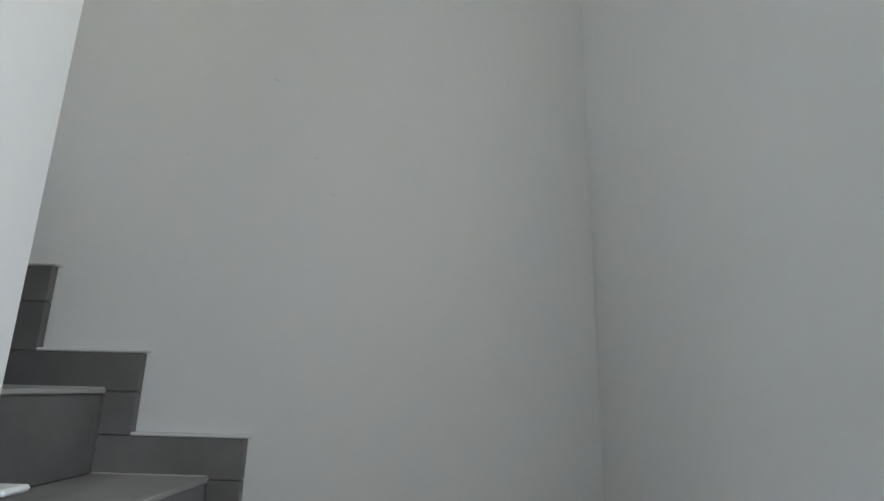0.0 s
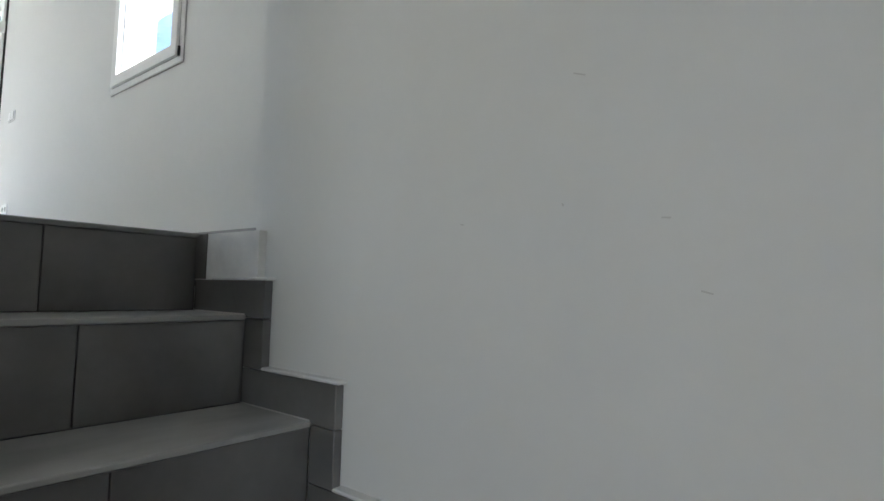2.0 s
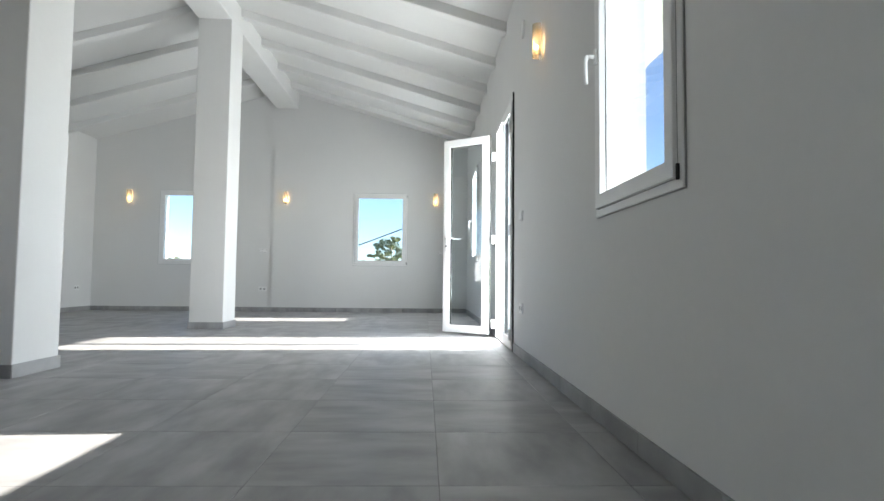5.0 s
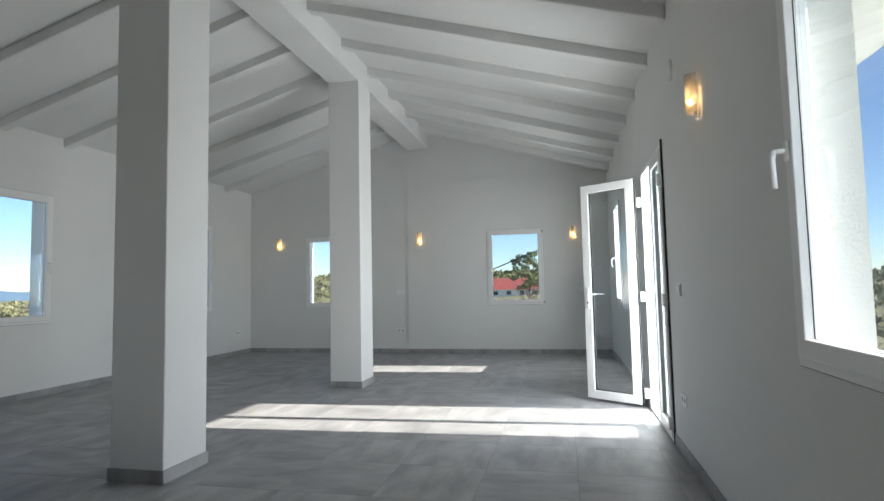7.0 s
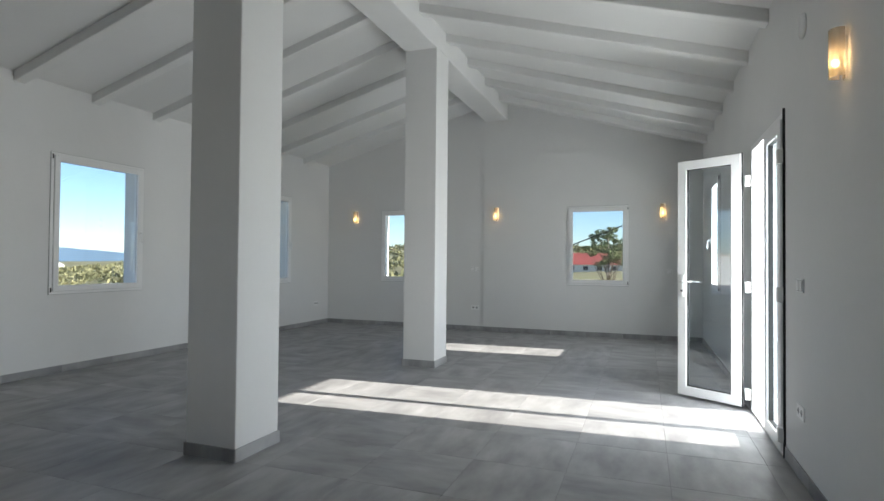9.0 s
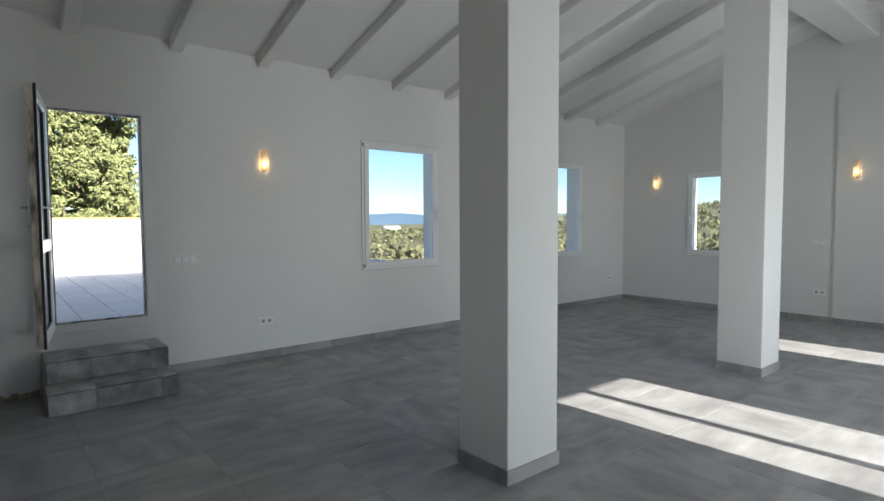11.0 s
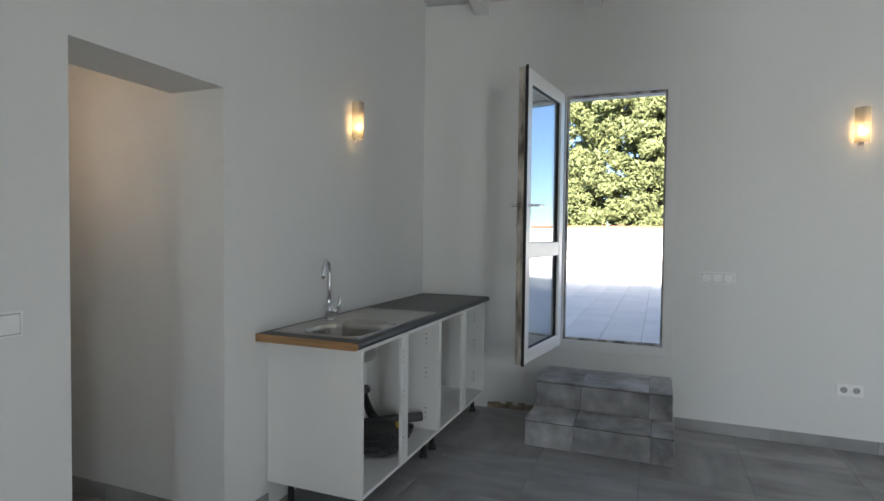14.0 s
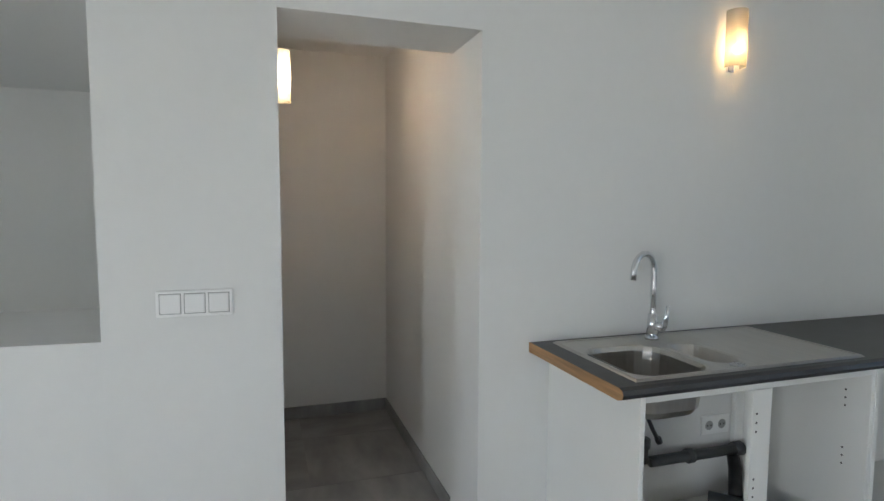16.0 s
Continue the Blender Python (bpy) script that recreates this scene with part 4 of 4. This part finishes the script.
def terrain(x, y):
    d = math.hypot(x + 5, y + 1)
    z = -3.4 - 0.5 * min(1, d / 60)
    s = max(0.0, -y / max(d, 1))
    w = max(0.0, -(x + 5) / max(d, 1))
    z -= s * s * min(max(d - 20, 0), 1200) * 0.028
    z += w * w * (1 - s) * 7.5 * min(1, max(d - 25, 0) / 150)
    bearing = math.degrees(math.atan2(-(y + 1), -(x + 5)))
    z += 11.0 * math.exp(-((bearing - 25) / 25) ** 2) * min(1, max(0, d - 120) / 250)
    z += min(1, d / 120) * 1.4 * noise.noise(Vector((x / 90, y / 90, 3.3)))
    return z


bm = nb()
RAD = [0, 4, 8, 12, 16, 20, 26, 33, 42, 55, 70, 90, 115, 150, 200, 260, 340, 450, 600, 800, 1050, 1400, 2000, 3000, 4400]
SEG = 96
rings = []
for r in RAD:
    if r == 0:
        rings.append([bm.verts.new((-5, -1, terrain(-5, -1)))])
    else:
        rings.append([bm.verts.new((-5 + r * math.cos(2 * math.pi * k / SEG), -1 + r * math.sin(2 * math.pi * k / SEG),
                                    terrain(-5 + r * math.cos(2 * math.pi * k / SEG), -1 + r * math.sin(2 * math.pi * k / SEG)))) for k in range(SEG)])
for k in range(SEG):
    bm.faces.new((rings[0][0], rings[1][k], rings[1][(k + 1) % SEG]))
for a, b in zip(rings[1:], rings[2:]):
    for k in range(SEG):
        bm.faces.new((a[k], b[k], b[(k + 1) % SEG], a[(k + 1) % SEG]))
g = setting("ground", bm, EARTH, "dry grassy hillside falling away to the coast", "ground")
bm = nb()
box(bm, -4300, 1500, -4300, -1150, -60, -27.5)
setting("water", bm, SEA, "blue sea on the horizon", "sea")
bm = nb()
prev = None
for i in range(161):
    a = radians(195 + 110 * i / 160)
    hgt = 40 + 45 * abs(noise.noise(Vector((i * 0.07, 0.4, 0)))) + 14 * noise.noise(Vector((i * 0.3, 2.4, 0)))
    p0 = bm.verts.new((4000 * math.cos(a), 4000 * math.sin(a), -60))
    p1 = bm.verts.new((4000 * math.cos(a), 4000 * math.sin(a), hgt))
    p2 = bm.verts.new((4350 * math.cos(a), 4350 * math.sin(a), -60))
    if prev:
        bm.faces.new((prev[0], p0, p1, prev[1]))
        bm.faces.new((prev[1], p1, p2, prev[2]))
    prev = (p0, p1, p2)
setting("backdrop", bm, RIDGE, "hazy blue coastal hills across the water", "hills")


def foliage(centres, per, size, seed, jitter=0.5):
    """Many small bent leaf clumps round the given (centre, radius) blobs, as one mesh."""
    rng = np.random.default_rng(seed)
    vs, fs = [], []
    for (cx, cy, cz), (rx, ry, rz) in centres:
        for _ in range(per):
            d = rng.normal(size=3)
            d /= np.linalg.norm(d)
            k = 1 - jitter * rng.random() ** 1.6
            p = np.array((cx, cy, cz)) + d * np.array((rx, ry, rz)) * k
            u = rng.normal(size=3)
            u /= np.linalg.norm(u)
            w = np.cross(u, d) + 0.3 * rng.normal(size=3)
            w /= np.linalg.norm(w) + 1e-6
            s = size * (0.5 + rng.random())
            n = len(vs)
            vs += [p - u * s, p + w * s * 0.45, p + u * s, p - w * s * 0.45, p + d * s * 0.35]
            fs += [(n, n + 1, n + 4), (n + 1, n + 2, n + 4), (n + 2, n + 3, n + 4), (n + 3, n, n + 4)]
    me = bpy.data.meshes.new("foliage")
    me.from_pydata([tuple(v) for v in vs], [], fs)
    return me


def tree(name, label, base, trunk_h, r, blobs, per, size, material, seed, limbs=6):
    ob = thing(name, label, "tree", at=pose(*base))
    bm = nb()
    tube(bm, [(0.12 * r * math.sin(k * 1.3), 0.12 * r * math.cos(k * 1.7), trunk_h * k / 6) for k in range(7)], lambda s: r * (1 - 0.7 * s), 10)
    rng = random.Random(seed)
    for (c, rad) in rng.sample(blobs, min(limbs, len(blobs))):
        z = trunk_h * (0.35 + 0.5 * rng.random())
        mid = ((c[0]) * 0.5, (c[1]) * 0.5, (z + c[2]) / 2)
        tube(bm, [(0, 0, z), mid, c], lambda s: r * 0.35 * (1 - 0.8 * s), 6)
    part("trunk", bm, BARK, ob, smooth=True)
    me = foliage(blobs, per, size, seed)
    me.materials.append(material)
    cr = new("crown", me)
    cr.parent = ob
    return ob


# one tall conifer behind the parapet: layered clumps round a tapering cone
rng = random.Random(5)
blobs = []
for k in range(1150):
    z = 4.0 + 7.0 * rng.random() if k < 1000 else 1.0 + 13.0 * rng.random()
    a = rng.random() * 6.28
    rad = 2.40 - 0.16 * (z - 7.0) + 0.16 * math.sin(5 * a + z * 2.3)
    q = rad * (0.55 + 0.45 * rng.random() ** 0.6)
    w = rng.uniform(0.16, 0.36)
    blobs.append(((q * math.cos(a), q * math.sin(a), z - 0.12 * q), (w, w, w * 0.75)))
tree("conifer", "tall dense sunlit green conifer behind the terrace", (-2.75, -16.5, -4.0), 13.0, 0.30, blobs, 190, 0.062, LEAF, 20, 14)

# pine outside the gable window: an open rounded crown of small tufts
blobs = []
for k in range(70):
    a = rng.random() * 6.28
    f = rng.random()
    z = 6.0 + 2.5 * f
    q = 1.62 * math.sin(math.pi * (0.16 + 0.76 * f)) * rng.random() ** 0.4
    w = rng.uniform(0.16, 0.34)
    blobs.append(((q * math.cos(a), q * math.sin(a), z), (w, w, w * 0.6)))
tree("pine", "tall pine tree with an open rounded crown and bare trunk", (-40, -1.15, -4.9), 8.2, 0.10, blobs, 90, 0.07, PINE, 40, 26)


def bush(name, x, y, s, seed, material, label):
    rg = random.Random(seed)
    ob = thing(name, label, "bush", at=pose(x, y, terrain(x, y) - 0.1))
    bl = [((rg.uniform(-s, s) * 0.6, rg.uniform(-s, s) * 0.6, s * rg.uniform(0.35, 0.9)), (s * 0.5, s * 0.5, s * 0.42)) for _ in range(7)]
    me = foliage(bl, 260, s * 0.07, seed)
    me.materials.append(material)
    cr = new("crown", me)
    cr.parent = ob
    bm = nb()
    tube(bm, [(0, 0, -0.2), (0.05, 0.02, s * 0.4), (0.02, 0.05, s * 0.8)], lambda q: 0.06 * (1 - 0.6 * q), 6)
    part("stem", bm, BARK, ob)
    return ob


for i, (x, y, s) in enumerate(((-31, -2.4, 1.5), (-37, -0.2, 1.0), (-36, 1.4, 1.3), (-31, -8.0, 1.8), (-40, -13, 2.2), (-28, -11.5, 1.7), (-14, -32, 2.0), (-9, -30, 1.7), (-18, -36, 2.4), (-27, -26, 2.0))):
    bush("bush", x, y, s, 60 + i, PINE if i % 3 == 0 else SCRUB, "dense dark green bush on the slope" if i % 3 == 0 else "grey-green bush on the slope")

# far scrub over the slopes
rg = np.random.default_rng(9)
cents = []
while len(cents) < 4600:
    d = 26 * (1400 / 26) ** rg.random()
    a = radians(rg.uniform(150, 300))
    x, y = -5 + d * math.cos(a), -1 + d * math.sin(a)
    if y < -1150 or (d < 130 and 172 < math.degrees(a) < 200):
        continue
    s = (0.5 + 1.2 * rg.random()) * (1 + d / 240)
    cents.append(((x, y, terrain(x, y) + 0.3 * s), (s, s, 0.7 * s)))
big = bpy.data.meshes.new("scrub")
vs, fs = [], []
for (c, r) in cents:
    for _ in range(26):
        d = rg.normal(size=3)
        d /= np.linalg.norm(d)
        d[2] = abs(d[2])
        p = np.array(c) + d * np.array(r) * (0.6 + 0.4 * rg.random())
        u, w = rg.normal(size=3), rg.normal(size=3)
        s = r[0] * 0.32
        n = len(vs)
        vs += [tuple(p - u * s * 0.6), tuple(p + w * s * 0.6), tuple(p + u * s * 0.6), tuple(p + d * s)]
        fs += [(n, n + 1, n + 3), (n + 1, n + 2, n + 3)]
big.from_pydata(vs, [], fs)
big.materials.append(SCRUB)
tagged(new("scrub", big), "dry grey-green scrub covering the slopes", "scrub", kind="stuff")


def house(x, y, w, d, h, turn, roof, label):
    ob = thing("house", label, "house", at=pose(x, y, terrain(x, y) - 0.5, 0, 0, turn))
    bm = nb()
    box(bm, -w / 2, w / 2, -d / 2, d / 2, 0, h)
    part("wall", bm, HOUSEWHITE, ob)
    bm = nb()
    prism(bm, [(-w / 2 - 0.3, -d / 2 - 0.3, h), (-w / 2 - 0.3, d / 2 + 0.3, h), (-w / 2 - 0.3, 0, h + d * 0.22)], (w + 0.6, 0, 0))
    part("roof", bm, roof, ob, "red clay roof")
    for k in range(int(w / 2.5)):
        for s in (-1, 1):
            bm = nb()
            cx = -w / 2 + 1.3 + 2.5 * k
            box(bm, cx - 0.45, cx + 0.45, s * d / 2 - 0.03, s * d / 2 + 0.03, h * 0.35, h * 0.8)
            part("window", bm, DARKGLASS, ob)
    return ob


house(-112, -9, 24, 10, 1.6, 95, ROOFRED, "long low house with a red roof on the hillside")
house(-118, 10, 18, 10, 2.0, 84, ROOFRED, "white house with a red roof on the hillside")
house(-470, -205, 12, 8, 4, 70, ROOFRED, "white hilltop house with a clay roof")
house(-500, -240, 10, 7, 4, 60, ROOFRED, "white hilltop house with a clay roof")
house(-60, -115, 10, 7, 4, 30, ROOFRED, "small white country house among the scrub")
house(-30, -160, 12, 8, 4, 10, ROOFRED, "small white country house among the scrub")
for i in range(14):
    a = radians(236 + 3.2 * i)
    d = 900 + 60 * math.sin(i * 2.1)
    house(-5 + d * math.cos(a), -1 + d * math.sin(a), 30, 14, 9, 10 * i, HOUSEWHITE, "distant white coastal building")

cable = thing("overhead_cable", "black overhead cable sagging across the view", "cable")
bm = nb()
tube(bm, [(-22, -8 + 16 * k / 20, -0.45 + 6.3 * k / 20 - 0.25 * math.sin(math.pi * k / 20)) for k in range(21)], 0.022, 6)
part("strand", bm, CABLE, cable)

# ---- floor tiles and skirting ----
bm = nb()
prism(bm, [(XW, YS, -0.15), (-0.93, YS, -0.15), (-0.93, 0.62, -0.15), (NOSE[0] - 0.012, 0.62, -0.15), (NOSE[0] - 0.012, YN - 0.2, -0.15), (RX, YN - 0.2, -0.15), (RX, YN, -0.15), (XW, YN, -0.15)], (0, 0, 0.148))
floor = setting("floor", bm, GROUT, "grey stone-effect porcelain tiled floor", "floor")
bm = nb()
box(bm, XE + 0.30, 0.60, -2.68, -1.93, -0.15, -0.002)
closet_floor = setting("floor_closet", bm, GROUT, "grey tiled closet floor", "floor")
TS = 0.604
shared = {}


def tile(x0, x1, y0, y1, parent, z=0.0, material=None, h=0.006):
    if material is None:
        material = TILE if random.random() < 0.6 else TILE_TURNED
    key = (round(x1 - x0, 3), round(y1 - y0, 3), h, material.name)
    if key not in shared:
        bm = nb()
        w, d = (x1 - x0) / 2, (y1 - y0) / 2
        box(bm, -w, w, -d, d, -h, 0, min(0.0012, h / 3))
        me = bpy.data.meshes.new("floor_tile")
        bm.to_mesh(me)
        bm.free()
        me.materials.append(material or TILE)
        shared[key] = me
    ob = new("floor_tile", shared[key])
    ob.parent = parent
    ob.location = ((x0 + x1) / 2, (y0 + y1) / 2, z)
    return ob


g = 0.0012
ix0 = math.floor((XW) / TS)
for i in range(ix0, 1):
    for j in range(-10, 6):
        x0, x1 = max(XW + 0.001, i * TS - 0.02), min((i + 1) * TS - 0.02, RX)
        y0, y1 = max(YS + 0.001, j * TS + 0.13), min((j + 1) * TS + 0.13, YN - 0.001)
        if x1 - x0 < 0.02 or y1 - y0 < 0.02 or x0 >= RX:
            continue
        lim = NOSE[0] + 0.004
        if x1 > lim and y1 > 0.62 and y0 < YN - 0.2:
            if x0 < lim:
                tile(x0 + g, lim, y0 + g, y1 - g, floor)
            if y1 > STAIR_N and y0 < YN:
                tile(max(x0, lim) + g, x1 - g, max(y0, STAIR_N) + g, y1 - g, floor)
            if y0 < STAIR_S - 0.02:
                tile(max(x0, lim) + g, min(x1, -1.0) - g, y0 + g, min(y1, STAIR_S - 0.004), floor)
            continue
        if y1 < LEDGE_Y and x1 > XE:
            x1 = min(x1, XE + 0.3)
        tile(x0 + g, x1 - g, y0 + g, y1 - g, floor)
for i in range(3):
    for j in range(2):
        tile(XE + 0.303 + i * TS, min(XE + 0.30 + (i + 1) * TS, 0.60), -2.68 + j * TS, min(-2.678 + (j + 1) * TS, -1.93), closet_floor)
tt = 0.33
for i in range(19):
    for j in range(20):
        if -9.5 + 3.2 + i * tt < 0.0:
            tile(-6.3 + i * tt + 0.003, -6.3 + (i + 1) * tt - 0.003, -12.0 + j * tt + 0.003, min(-12.0 + (j + 1) * tt - 0.003, YS - T - 0.004), terr, 0.556, TERRACE, 0.008)

base = thing("baseboard", "grey stone-effect tile skirting", "baseboard", kind="structure")


def skirting(p, q, normal, parent=base):
    """Skirting tiles along the wall foot from p to q."""
    p, q = Vector((*p, 0)), Vector((*q, 0))
    n = max(1, round((q - p).length / TS))
    d = (q - p) / n
    L = d.length
    key = ("s", round(L, 3))
    if key not in shared:
        bm = nb()
        box(bm, 0.001, L - 0.001, -0.0105, -0.0005, 0.0005, 0.083, 0.001)
        me = bpy.data.meshes.new("skirting_tile")
        bm.to_mesh(me)
        bm.free()
        me.materials.append(TILE)
        shared[key] = me
    ang = math.atan2(d.y, d.x)
    for i in range(n):
        ob = new("skirting_tile", shared[key])
        ob.parent = parent
        ob.matrix_basis = Matrix.Translation(p + d * i) @ Matrix.Rotation(ang, 4, "Z")


# the wall lies on the left of each run
skirting((XWN, YN), (ND[0] - 0.03, YN), 0)
skirting((ND[1] + 0.02, YN), (RX - 0.001, YN), 0)
skirting((XW, YS), (XW, JOG), 0)
skirting((XWN, JOG), (XWN, YN), 0)
skirting((-3.25, YS), (XW, YS), 0)
skirting((XE, LEDGE_Y), (XE, CL[1]), 0)
skirting((XE, CL[0]), (XE, -2.93), 0)
skirting((0.60, -1.93), (0.60, -2.68), 0)
skirting((0.60, -2.68), (XE + 0.32, -2.68), 0)
skirting((XE + 0.32, -1.93), (0.60, -1.93), 0)
